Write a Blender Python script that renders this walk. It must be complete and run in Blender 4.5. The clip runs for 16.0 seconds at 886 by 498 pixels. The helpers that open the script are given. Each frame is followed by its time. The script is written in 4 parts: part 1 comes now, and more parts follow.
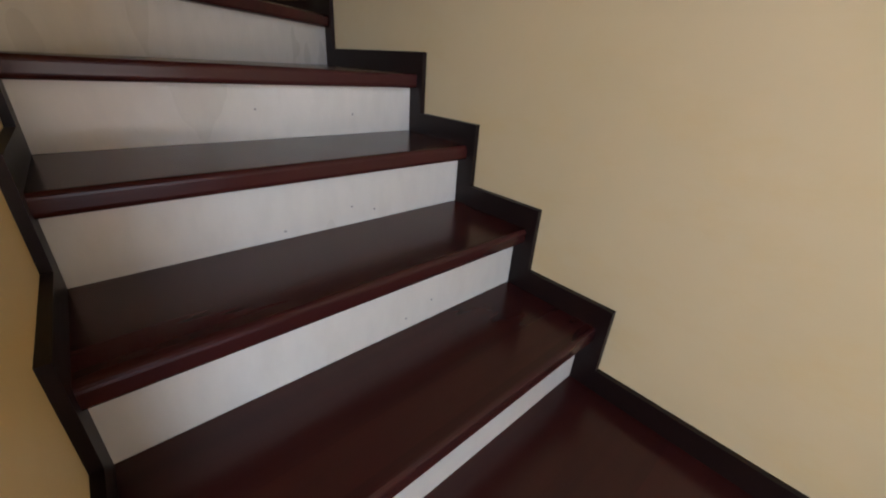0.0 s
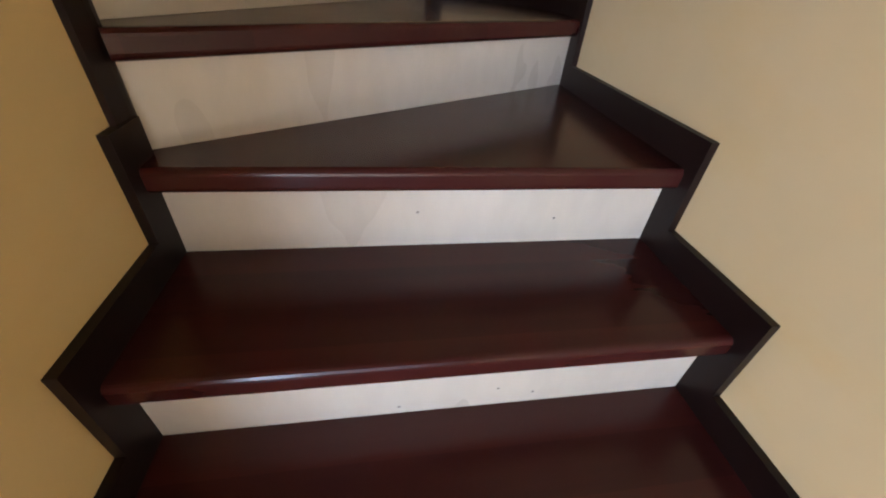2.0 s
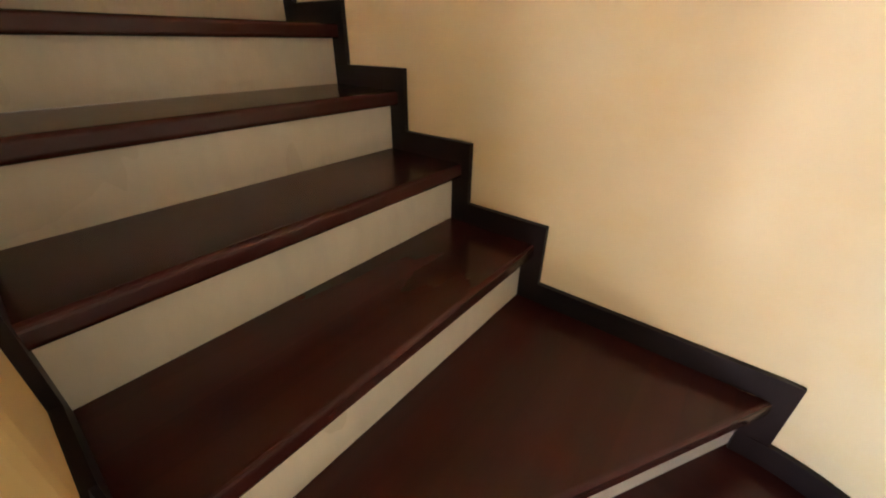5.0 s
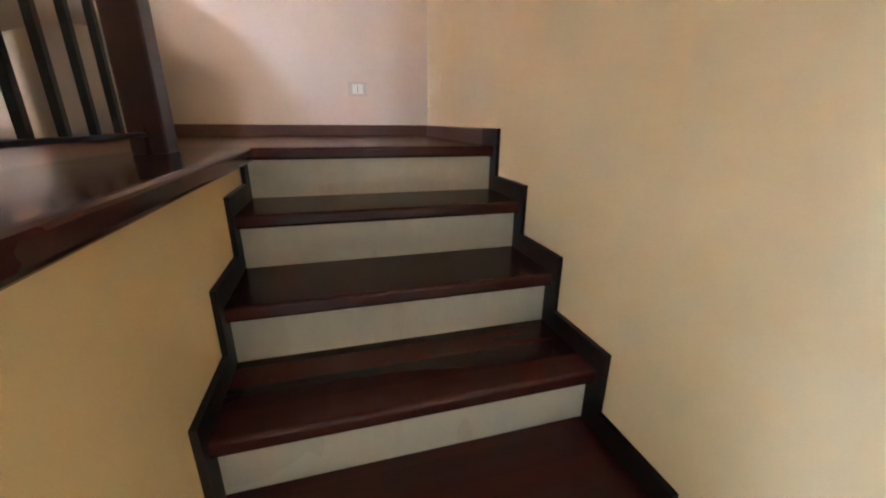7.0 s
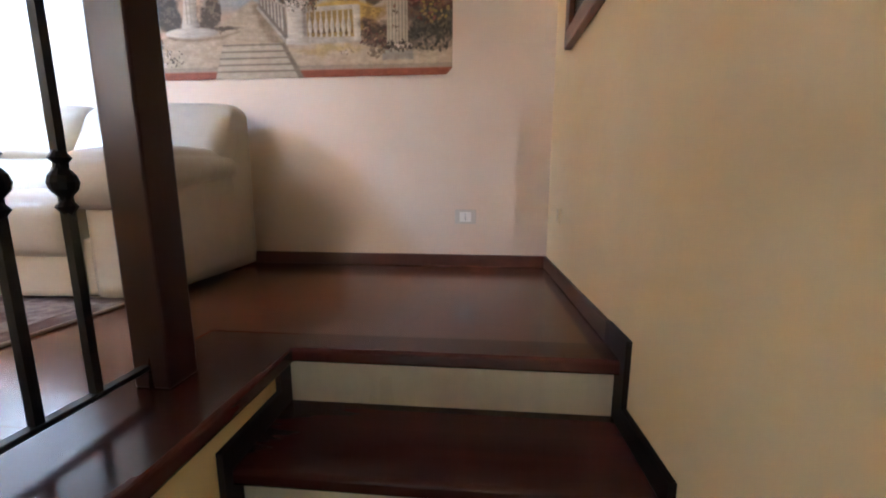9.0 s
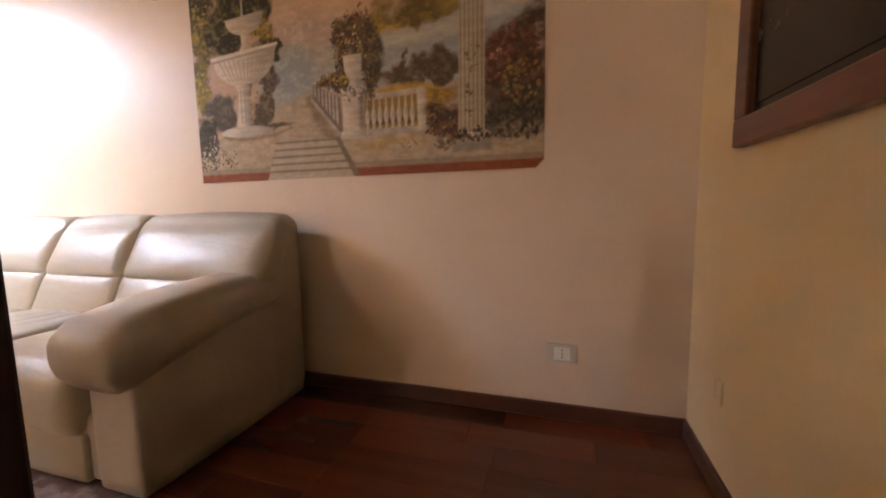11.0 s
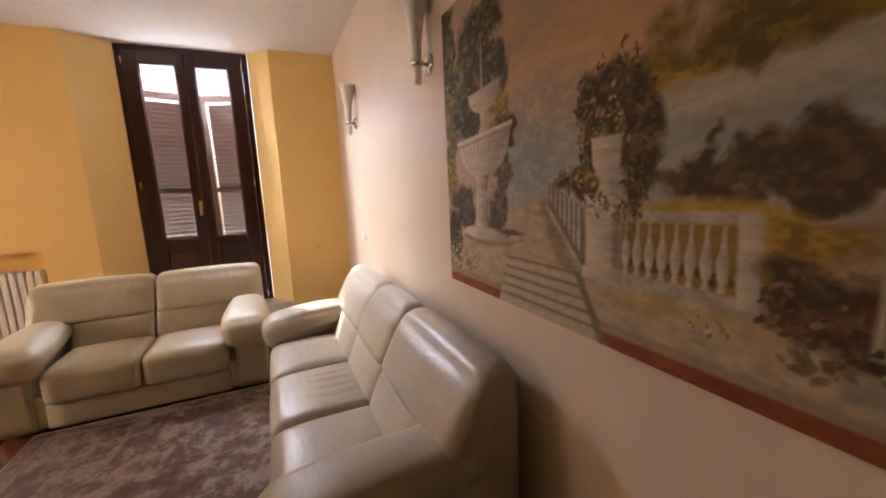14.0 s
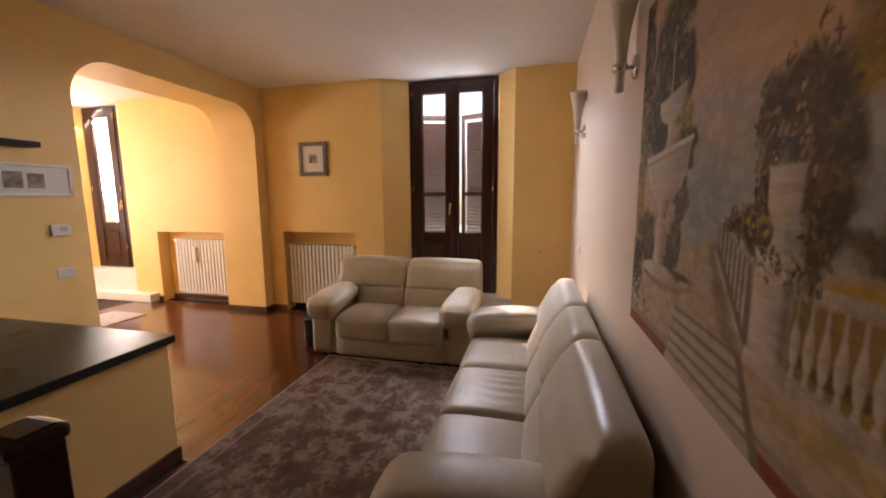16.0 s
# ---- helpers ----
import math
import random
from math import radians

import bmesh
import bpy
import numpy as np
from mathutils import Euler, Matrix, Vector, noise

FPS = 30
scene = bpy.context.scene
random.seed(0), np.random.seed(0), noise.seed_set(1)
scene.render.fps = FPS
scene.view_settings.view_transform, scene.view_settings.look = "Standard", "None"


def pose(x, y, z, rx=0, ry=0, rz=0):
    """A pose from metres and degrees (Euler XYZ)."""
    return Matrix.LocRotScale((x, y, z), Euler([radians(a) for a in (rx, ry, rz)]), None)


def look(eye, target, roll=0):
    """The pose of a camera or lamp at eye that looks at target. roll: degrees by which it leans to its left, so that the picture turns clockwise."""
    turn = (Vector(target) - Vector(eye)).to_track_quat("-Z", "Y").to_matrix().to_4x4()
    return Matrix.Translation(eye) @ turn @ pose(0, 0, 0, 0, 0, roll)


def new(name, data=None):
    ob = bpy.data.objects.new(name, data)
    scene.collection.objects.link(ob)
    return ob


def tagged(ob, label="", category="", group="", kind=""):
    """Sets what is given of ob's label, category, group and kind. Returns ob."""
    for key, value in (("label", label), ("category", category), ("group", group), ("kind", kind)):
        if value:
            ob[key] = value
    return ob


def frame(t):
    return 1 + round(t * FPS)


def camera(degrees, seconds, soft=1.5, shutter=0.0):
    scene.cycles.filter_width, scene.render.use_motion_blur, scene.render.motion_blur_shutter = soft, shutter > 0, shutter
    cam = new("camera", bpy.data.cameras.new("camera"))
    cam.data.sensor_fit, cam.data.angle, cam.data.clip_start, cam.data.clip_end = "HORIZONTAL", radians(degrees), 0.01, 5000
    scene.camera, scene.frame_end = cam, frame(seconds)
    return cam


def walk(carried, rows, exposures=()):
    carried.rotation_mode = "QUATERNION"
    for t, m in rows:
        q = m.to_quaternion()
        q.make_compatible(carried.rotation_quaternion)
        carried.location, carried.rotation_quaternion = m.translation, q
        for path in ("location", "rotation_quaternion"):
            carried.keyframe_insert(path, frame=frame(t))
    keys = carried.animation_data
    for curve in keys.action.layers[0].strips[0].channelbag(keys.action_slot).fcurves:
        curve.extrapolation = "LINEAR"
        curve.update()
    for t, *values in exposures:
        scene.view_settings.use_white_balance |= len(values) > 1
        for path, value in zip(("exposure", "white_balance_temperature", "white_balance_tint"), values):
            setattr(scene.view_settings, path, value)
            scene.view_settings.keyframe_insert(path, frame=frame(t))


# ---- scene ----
cam = camera(98.76, 16.0, soft=2.0)
PATH = [
    (0.0, pose(-2.227, 0.875, 0.841, 64.25, -3.66, -131.66)),
    (0.5, pose(-2.181, 0.723, 0.899, 59.82, -3.92, -120.66)),
    (1.0, pose(-2.036, 0.677, 0.938, 55.67, -4.40, -110.71)),
    (1.5, pose(-1.878, 0.624, 1.029, 54.35, -3.87, -103.47)),
    (2.0, pose(-1.739, 0.597, 1.098, 53.23, -3.81, -98.08)),
    (2.5, pose(-1.576, 0.521, 1.231, 52.71, -3.48, -94.06)),
    (3.0, pose(-1.385, 0.570, 1.350, 53.05, -3.38, -89.58)),
    (3.5, pose(-1.295, 0.562, 1.464, 54.38, -2.77, -83.72)),
    (4.0, pose(-1.147, 0.513, 1.623, 55.96, -2.34, -73.53)),
    (4.5, pose(-1.049, 0.582, 1.736, 58.49, -1.88, -63.28)),
    (5.0, pose(-0.936, 0.603, 1.893, 61.08, -0.65, -51.09)),
    (5.2, pose(-0.901, 0.613, 1.952, 61.62, -0.57, -47.03)),
    (7.3, pose(-0.613, 0.814, 2.452, 72.60, -0.40, -10.90)),
    (7.5, pose(-0.556, 0.842, 2.477, 73.20, -0.30, -7.80)),
    (8.0, pose(-0.405, 0.990, 2.559, 75.60, -0.20, -2.70)),
    (8.5, pose(-0.365, 1.099, 2.690, 79.55, -0.36, 1.65)),
    (9.0, pose(-0.421, 1.307, 2.790, 80.60, -0.13, 4.95)),
    (11.3, pose(-0.500, 1.968, 3.276, 84.25, 1.10, 19.89)),
    (11.5, pose(-0.496, 2.022, 3.299, 83.92, 1.23, 22.15)),
    (12.0, pose(-0.471, 2.200, 3.494, 81.79, 2.14, 29.01)),
    (12.5, pose(-0.522, 2.276, 3.559, 81.84, 2.46, 36.93)),
    (13.0, pose(-0.631, 2.421, 3.681, 81.73, 2.79, 45.71)),
    (13.5, pose(-0.678, 2.572, 3.736, 81.51, 2.86, 55.37)),
    (14.0, pose(-0.702, 2.768, 3.857, 81.12, 2.52, 65.73)),
    (14.5, pose(-0.787, 2.875, 3.877, 81.46, 1.46, 76.87)),
    (15.0, pose(-0.820, 3.022, 3.906, 81.68, 0.68, 87.85)),
    (15.5, pose(-0.748, 3.143, 3.929, 82.10, 0.32, 97.03)),
    (16.0, pose(-0.672, 3.156, 3.922, 82.30, 0.31, 103.54)),
]
EXPOSURES = [(0.0, 1.15, 6600, 25), (1.5, 1.8, 6700, 25), (2.5, 2.05, 6600, 26), (3.5, 2.7, 5800, 18), (5.0, 3.15, 6200, 20), (7.5, 3.45, 4600, 8), (9.0, 3.0, 4750, 8), (11.5, 1.95, 6700, 23), (13.0, 1.75, 6800, 22), (14.5, 1.3, 6800, 23), (16.0, 0.95, 6800, 25)]
walk(cam, PATH, EXPOSURES)

# ---- light ----
SUN = Vector((1.0, 0.68, -1.15)).normalized()
world = bpy.data.worlds.new("world")
scene.world = world
world.use_nodes = True
sky = world.node_tree.nodes.new("ShaderNodeTexSky")
sky.sky_type, sky.sun_disc = "NISHITA", False
sky.sun_elevation, sky.sun_rotation = math.asin(-SUN.z), math.atan2(-SUN.x, -SUN.y)
world.node_tree.links.new(sky.outputs[0], world.node_tree.nodes["Background"].inputs[0])
world.node_tree.nodes["Background"].inputs[1].default_value = 0.12


def lamp(name, kind, energy, colour, m, size=(1, 1)):
    li = bpy.data.lights.new(name, kind)
    li.energy, li.color = energy, colour
    if kind == "AREA":
        li.shape, li.size, li.size_y = "RECTANGLE", *size
    else:
        li.angle = radians(0.6)
    ob = new(name, li)
    ob.matrix_world = m
    return ob


lamp("sun", "SUN", 5.0, (1.0, 0.93, 0.82), look((0, 0, 0), SUN))
lamp("sky_light_door", "AREA", 150, (1.0, 0.90, 0.76), look((-6.15, -3.9, 4.45), (-4.6, -3.1, 3.4)), (1.3, 2.2))
lamp("sky_light_window", "AREA", 1550, (0.74, 0.88, 1.0), look((-7.4, 0.5, 6.9), (-5.6, 2.1, 4.8)), (2.1, 2.2))
lamp("sky_light_window_north", "AREA", 650, (0.84, 0.93, 1.0), look((-7.3, 3.7, 6.1), (-5.6, 2.1, 4.6)), (1.8, 1.8))
lamp("sky_light_landing", "AREA", 27, (0.56, 0.78, 1.0), look((-4.05, 1.85, 1.3), (0.0, 0.2, 1.35)), (1.0, 1.2))

# fill lamp in an unseen opening, added to brighten the next room
lamp("back_room_fill_light", "AREA", 70, (1.0, 0.95, 0.86), look((-3.6, -4.86, 4.1), (-4.1, -1.5, 3.5)), (1.3, 1.7))


# ---- materials ----
def nodes_of(name):
    m = bpy.data.materials.new(name)
    m.use_nodes = True
    t = m.node_tree
    return m, t, t.nodes["Principled BSDF"]


def put(t, kind, **sockets):
    n = t.nodes.new(kind)
    for k, v in sockets.items():
        n.inputs[k].default_value = v
    return n


def mapped(t, stretch, local=False):
    if local:
        src = t.nodes.new("ShaderNodeTexCoord").outputs["Object"]
    else:
        src = t.nodes.new("ShaderNodeNewGeometry").outputs["Position"]
    mp = t.nodes.new("ShaderNodeMapping")
    mp.inputs["Scale"].default_value = stretch
    t.links.new(src, mp.inputs["Vector"])
    return mp.outputs[0]


def noise_tex(t, vec, scale, detail=4, rough=0.55):
    n = put(t, "ShaderNodeTexNoise", Scale=scale, Detail=detail, Roughness=rough)
    t.links.new(vec, n.inputs["Vector"])
    return n.outputs["Fac"]


def ramp(t, fac, stops):
    r = t.nodes.new("ShaderNodeValToRGB")
    e = r.color_ramp.elements
    while len(e) < len(stops):
        e.new(0.5)
    for k, (p, c) in zip(e, stops):
        k.position, k.color = p, (*c, 1)
    t.links.new(fac, r.inputs[0])
    return r.outputs[0]


def mix(t, fac, a, b, how="MIX"):
    n = t.nodes.new("ShaderNodeMix")
    n.data_type, n.blend_type = "RGBA", how
    for sock, v in ((n.inputs[0], fac), (n.inputs[6], a), (n.inputs[7], b)):
        if isinstance(v, (int, float)):
            sock.default_value = v
        elif isinstance(v, tuple):
            sock.default_value = (*v, 1)
        else:
            t.links.new(v, sock)
    return n.outputs[2]


def bump(t, bsdf, fac, strength, dist):
    b = put(t, "ShaderNodeBump", Strength=strength, Distance=dist)
    t.links.new(fac, b.inputs["Height"])
    t.links.new(b.outputs[0], bsdf.inputs["Normal"])


def plain(name, c1, c2, rough=0.5, scale=2.5, fine=60, bumps=0.15, metal=0.0, stretch=(1, 1, 1), spec=0.5, local=False, coat=0.0):
    """Two colours by a broad and a fine noise, with a fine relief."""
    m, t, b = nodes_of(name)
    v = mapped(t, stretch, local)
    broad, grain = noise_tex(t, v, scale), noise_tex(t, v, fine, 3)
    col = ramp(t, broad, [(0.32, c1), (0.68, c2)])
    dark = tuple(0.8 * k for k in c1)
    col = mix(t, ramp(t, grain, [(0.35, (0.22,) * 3), (0.6, (0.0,) * 3)]), col, dark)
    t.links.new(col, b.inputs["Base Color"])
    r = ramp(t, broad, [(0.3, (rough * 0.85,) * 3), (0.7, (min(1, rough * 1.15),) * 3)])
    t.links.new(r, b.inputs["Roughness"])
    b.inputs["Metallic"].default_value = metal
    b.inputs["Specular IOR Level"].default_value = spec
    b.inputs["Coat Weight"].default_value = coat
    b.inputs["Coat Roughness"].default_value = 0.12
    if bumps:
        bump(t, b, grain, bumps, 0.002)
    return m


def stucco(name, c1, c2, c3, rough=0.55):
    """Trowelled plaster: soft clouds, a few yellow stains, faint trowel relief."""
    m, t, b = nodes_of(name)
    v = mapped(t, (1, 1, 1))
    v2 = mapped(t, (1, 1, 2.2))
    col = ramp(t, noise_tex(t, v, 1.3, 5, 0.6), [(0.35, c1), (0.65, c2)])
    col = mix(t, ramp(t, noise_tex(t, v2, 3.1, 6, 0.65), [(0.50, (0.0,) * 3), (0.78, (0.55,) * 3)]), col, c3)
    t.links.new(col, b.inputs["Base Color"])
    b.inputs["Roughness"].default_value = rough
    b.inputs["Specular IOR Level"].default_value = 0.35
    bump(t, b, noise_tex(t, v, 7, 4, 0.5), 0.08, 0.004)
    return m


def wood(name, c1, c2, c3, along, board, rough=0.22, coat=0.4, random_tone=False):
    """Varnished boards that run along one axis: 0, 1 or 2."""
    m, t, b = nodes_of(name)
    st = [20, 20, 20]
    st[along] = 0.9
    v = mapped(t, st)
    grain = noise_tex(t, v, 1.0, 3, 0.5)
    col = ramp(t, grain, [(0.3, c1), (0.52, c2), (0.75, c3)])
    if random_tone:
        rnd = t.nodes.new("ShaderNodeObjectInfo").outputs["Random"]
        tone = ramp(t, rnd, [(0.0, (0.70, 0.68, 0.66)), (0.5, (1.0, 0.97, 0.93)), (1.0, (1.40, 1.28, 1.15))])
    else:
        geo = t.nodes.new("ShaderNodeNewGeometry")
        sep = t.nodes.new("ShaderNodeSeparateXYZ")
        t.links.new(geo.outputs["Position"], sep.inputs[0])
        across = 1 - along if along < 2 else 0
        dv = t.nodes.new("ShaderNodeMath")
        dv.operation = "DIVIDE"
        t.links.new(sep.outputs[across], dv.inputs[0])
        dv.inputs[1].default_value = board
        fl = t.nodes.new("ShaderNodeMath")
        fl.operation = "FLOOR"
        t.links.new(dv.outputs[0], fl.inputs[0])
        wn = t.nodes.new("ShaderNodeTexWhiteNoise")
        wn.noise_dimensions = "1D"
        t.links.new(fl.outputs[0], wn.inputs["W"])
        tone = ramp(t, wn.outputs[0], [(0.0, (0.86,) * 3), (0.5, (1.0, 0.98, 0.97)), (1.0, (1.20, 1.10, 1.05))])
    col = mix(t, 1.0, col, tone, "MULTIPLY")
    t.links.new(col, b.inputs["Base Color"])
    wear = noise_tex(t, mapped(t, (1, 1, 1)), 5, 4)
    t.links.new(ramp(t, wear, [(0.2, (rough * 0.9,) * 3), (0.8, (rough * 1.25,) * 3)]), b.inputs["Roughness"])
    b.inputs["Specular IOR Level"].default_value = 0.33
    b.inputs["Coat Weight"].default_value = coat
    b.inputs["Coat Roughness"].default_value = 0.16
    return m


M_EAST = stucco("plaster_cream", (0.65, 0.495, 0.275), (0.70, 0.54, 0.315), (0.67, 0.465, 0.20))
M_NORTH = stucco("plaster_ivory", (0.61, 0.475, 0.36), (0.65, 0.515, 0.40), (0.62, 0.46, 0.325), 0.42)
M_YELLOW = stucco("plaster_yellow", (0.82, 0.555, 0.205), (0.86, 0.60, 0.235), (0.83, 0.52, 0.17))
M_STAIRWALL = stucco("plaster_straw", (0.70, 0.50, 0.23), (0.75, 0.55, 0.27), (0.71, 0.47, 0.18))
M_CEIL = plain("ceiling_white", (0.79, 0.765, 0.73), (0.83, 0.805, 0.77), 0.8, 1.2, 40, 0.05)
M_TREAD_Y = wood("tread_wood_across_lower", (0.040, 0.0090, 0.0080), (0.046, 0.0104, 0.0088), (0.052, 0.0120, 0.0096), 1, 0.09, 0.20, 0.0)
M_TREAD_X = wood("tread_wood_across_upper", (0.040, 0.0090, 0.0080), (0.046, 0.0104, 0.0088), (0.052, 0.0120, 0.0096), 0, 0.09, 0.20, 0.0)
M_SKIRT = plain("skirting_dark_wood", (0.008, 0.0035, 0.003), (0.016, 0.006, 0.005), 0.42, 3, 50, 0.03, spec=0.25)
M_BASE = plain("baseboard_red_wood", (0.055, 0.018, 0.011), (0.09, 0.030, 0.017), 0.32, 4, 50, 0.08, coat=0.3)
M_PLANK = wood("floor_plank_wood", (0.090, 0.023, 0.010), (0.105, 0.027, 0.0115), (0.122, 0.032, 0.013), 0, 0.14, 0.20, 0.40, True)
M_GAP = plain("floor_joint", (0.02, 0.008, 0.006), (0.03, 0.012, 0.008), 0.6)
M_RISER = plain("riser_white_board", (0.60, 0.535, 0.44), (0.66, 0.595, 0.50), 0.30, 2.0, 24, 0.0, stretch=(1, 1, 0.4), coat=0.2)
M_MARK = plain("scuff_grey", (0.2, 0.18, 0.16), (0.3, 0.27, 0.24), 0.7)
M_IRON = plain("wrought_iron", (0.012, 0.011, 0.011), (0.022, 0.02, 0.02), 0.42, 20, 120, 0.2, 0.6)
M_NEWEL = plain("newel_wood", (0.024, 0.0065, 0.0055), (0.036, 0.009, 0.0075), 0.30, 2.0, 30, 0.0, stretch=(6, 6, 0.4), spec=0.3)
M_LEATHER = plain("cream_leather", (0.39, 0.335, 0.26), (0.44, 0.38, 0.30), 0.36, 5, 220, 0.15)
M_LEATHER2 = plain("cream_leather_matt", (0.43, 0.365, 0.255), (0.48, 0.41, 0.295), 0.44, 5, 220, 0.2)


def creased(m, amount):
    """Soft creases of stretched leather on top of the pores."""
    t = m.node_tree
    b = t.nodes["Principled BSDF"]
    old = b.inputs["Normal"].links[0].from_node
    n2 = put(t, "ShaderNodeBump", Strength=amount, Distance=0.012)
    w = noise_tex(t, mapped(t, (2.0, 7.0, 4.0)), 3.0, 3, 0.5)
    t.links.new(w, n2.inputs["Height"])
    t.links.new(n2.outputs[0], old.inputs["Normal"])


creased(M_LEATHER, 0.35)
creased(M_LEATHER2, 0.3)
M_FOOT = plain("black_plastic", (0.012, 0.012, 0.012), (0.02, 0.02, 0.02), 0.45)
M_DOORWOOD = wood("window_mahogany", (0.030, 0.009, 0.006), (0.043, 0.013, 0.008), (0.055, 0.017, 0.011), 2, 0.3, 0.3, 0.3)
M_SHUTTER = plain("shutter_brown", (0.085, 0.046, 0.034), (0.13, 0.068, 0.048), 0.5, 6, 60, 0.1)
M_CHROME = plain("chrome", (0.7, 0.7, 0.7), (0.8, 0.8, 0.8), 0.12, 8, 60, 0.0, 1.0)
M_BRASS = plain("brass", (0.62, 0.43, 0.18), (0.72, 0.52, 0.24), 0.25, 8, 60, 0.0, 1.0)
M_SHADE = plain("frosted_glass_shade", (0.72, 0.68, 0.62), (0.80, 0.76, 0.70), 0.35, 6, 60, 0.0)
M_RAD = plain("radiator_enamel", (0.74, 0.71, 0.66), (0.80, 0.77, 0.72), 0.35, 4, 40, 0.03)
M_STONE = plain("sill_travertine", (0.70, 0.655, 0.58), (0.78, 0.735, 0.66), 0.35, 6, 40, 0.1, stretch=(1, 1, 3))
M_TOP = plain("parapet_top_dark_stone", (0.012, 0.012, 0.013), (0.022, 0.022, 0.024), 0.3, 3, 60, 0.0, spec=0.25)
M_PLASTIC = plain("white_plastic", (0.72, 0.69, 0.64), (0.78, 0.75, 0.70), 0.4, 4, 40, 0.0)
M_GREYPL = plain("grey_plate", (0.50, 0.45, 0.39), (0.56, 0.51, 0.44), 0.35, 4, 40, 0.0)
M_BLACKHOLE = plain("dark_socket_hole", (0.02, 0.02, 0.02), (0.03, 0.03, 0.03), 0.6, bumps=0)
M_FRAME = plain("frame_grey_wood", (0.10, 0.085, 0.07), (0.17, 0.145, 0.12), 0.45, 12, 80, 0.1)
M_PICWOOD = wood("picture_frame_wood", (0.08, 0.026, 0.014), (0.14, 0.045, 0.022), (0.20, 0.07, 0.034), 1, 0.3, 0.3, 0.4)
M_PAPER = plain("mat_board", (0.70, 0.67, 0.60), (0.75, 0.72, 0.66), 0.8, 5, 80, 0.02)
M_PRINT = plain("sepia_print", (0.10, 0.08, 0.06), (0.45, 0.38, 0.29), 0.7, 14, 60, 0.0)
M_DARKPRINT = plain("dark_print", (0.012, 0.011, 0.012), (0.05, 0.035, 0.03), 0.25, 5, 40, 0.0)
M_BAG = plain("bag_nylon", (0.012, 0.012, 0.014), (0.03, 0.03, 0.032), 0.55, 14, 120, 0.2)
M_SILVER = plain("silver_trim", (0.5, 0.5, 0.5), (0.65, 0.65, 0.65), 0.3, 10, 60, 0.0, 0.8)


def glass_material():
    m, t, b = nodes_of("window_glass")
    b.inputs["Transmission Weight"].default_value = 1.0
    b.inputs["Roughness"].default_value = 0.0
    b.inputs["IOR"].default_value = 1.45
    b.inputs["Base Color"].default_value = (0.97, 0.98, 0.98, 1)
    return m


M_GLASS = glass_material()


# ---- mesh helpers ----
def link(name, bm, material, parent=None, label="", smooth=False, kind="", category="", group=""):
    me = bpy.data.meshes.new(name)
    bm.normal_update()
    bm.to_mesh(me)
    bm.free()
    for mt in material if isinstance(material, (list, tuple)) else [material]:
        me.materials.append(mt)
    if smooth:
        for p in me.polygons:
            p.use_smooth = True
    ob = new(name, me)
    if parent:
        ob.parent = parent
    return tagged(ob, label, category, group, kind)


def part(name, bm, material, parent, label="", smooth=False):
    return link(name, bm, material, parent, label, smooth)


def thing(name, label, category, at=(0, 0, 0), turn=0.0, group="", kind=""):
    e = new(name)
    e.empty_display_size = 0.1
    e.matrix_world = pose(*at, 0, 0, turn)
    return tagged(e, label, category, group, kind)


def add_box(bm, a, b, bev=0.0, seg=1):
    made = bmesh.ops.create_cube(bm, size=1)["verts"]
    for v in made:
        for i in range(3):
            v.co[i] = a[i] + (v.co[i] + 0.5) * (b[i] - a[i])
    if bev:
        edges = list({e for v in made for e in v.link_edges})
        bmesh.ops.bevel(bm, geom=edges, offset=bev, segments=seg, affect="EDGES", profile=0.5)
    return bm


def box(a, b, bev=0.0, seg=1):
    return add_box(bmesh.new(), a, b, bev, seg)


def boxes(*pairs, bev=0.0):
    bm = bmesh.new()
    for a, b in pairs:
        add_box(bm, a, b, bev)
    return bm


def add_prism(bm, poly, lo, hi, axis=2):
    """A polygon in the plane across axis, from lo to hi along it."""
    def spot(p, h):
        q = [p[0], p[1]]
        q.insert(axis, h)
        return bm.verts.new(q)
    bottom, top = [spot(p, lo) for p in poly], [spot(p, hi) for p in poly]
    n = len(poly)
    faces = [bm.faces.new(bottom), bm.faces.new(top)]
    for i in range(n):
        faces.append(bm.faces.new((bottom[i], bottom[(i + 1) % n], top[(i + 1) % n], top[i])))
    bmesh.ops.recalc_face_normals(bm, faces=faces)
    return bm


def prism(poly, lo, hi, axis=2):
    return add_prism(bmesh.new(), poly, lo, hi, axis)


def arc(cx, cy, r, a0, a1, n=12):
    return [(cx + r * math.cos(radians(a0 + (a1 - a0) * i / n)), cy + r * math.sin(radians(a0 + (a1 - a0) * i / n))) for i in range(n + 1)]


def add_lathe(bm, profile, n=16, at=(0, 0, 0)):
    """Turns (radius, height) pairs about the upright axis through at."""
    rings = []
    for r, z in profile:
        rings.append([bm.verts.new((at[0] + r * math.cos(2 * math.pi * i / n), at[1] + r * math.sin(2 * math.pi * i / n), at[2] + z)) for i in range(n)])
    for a, b in zip(rings, rings[1:]):
        for i in range(n):
            bm.faces.new((a[i], a[(i + 1) % n], b[(i + 1) % n], b[i]))
    bm.faces.new(rings[0][::-1])
    bm.faces.new(rings[-1])
    return bm


def lathe(profile, n=16, at=(0, 0, 0)):
    return add_lathe(bmesh.new(), profile, n, at)


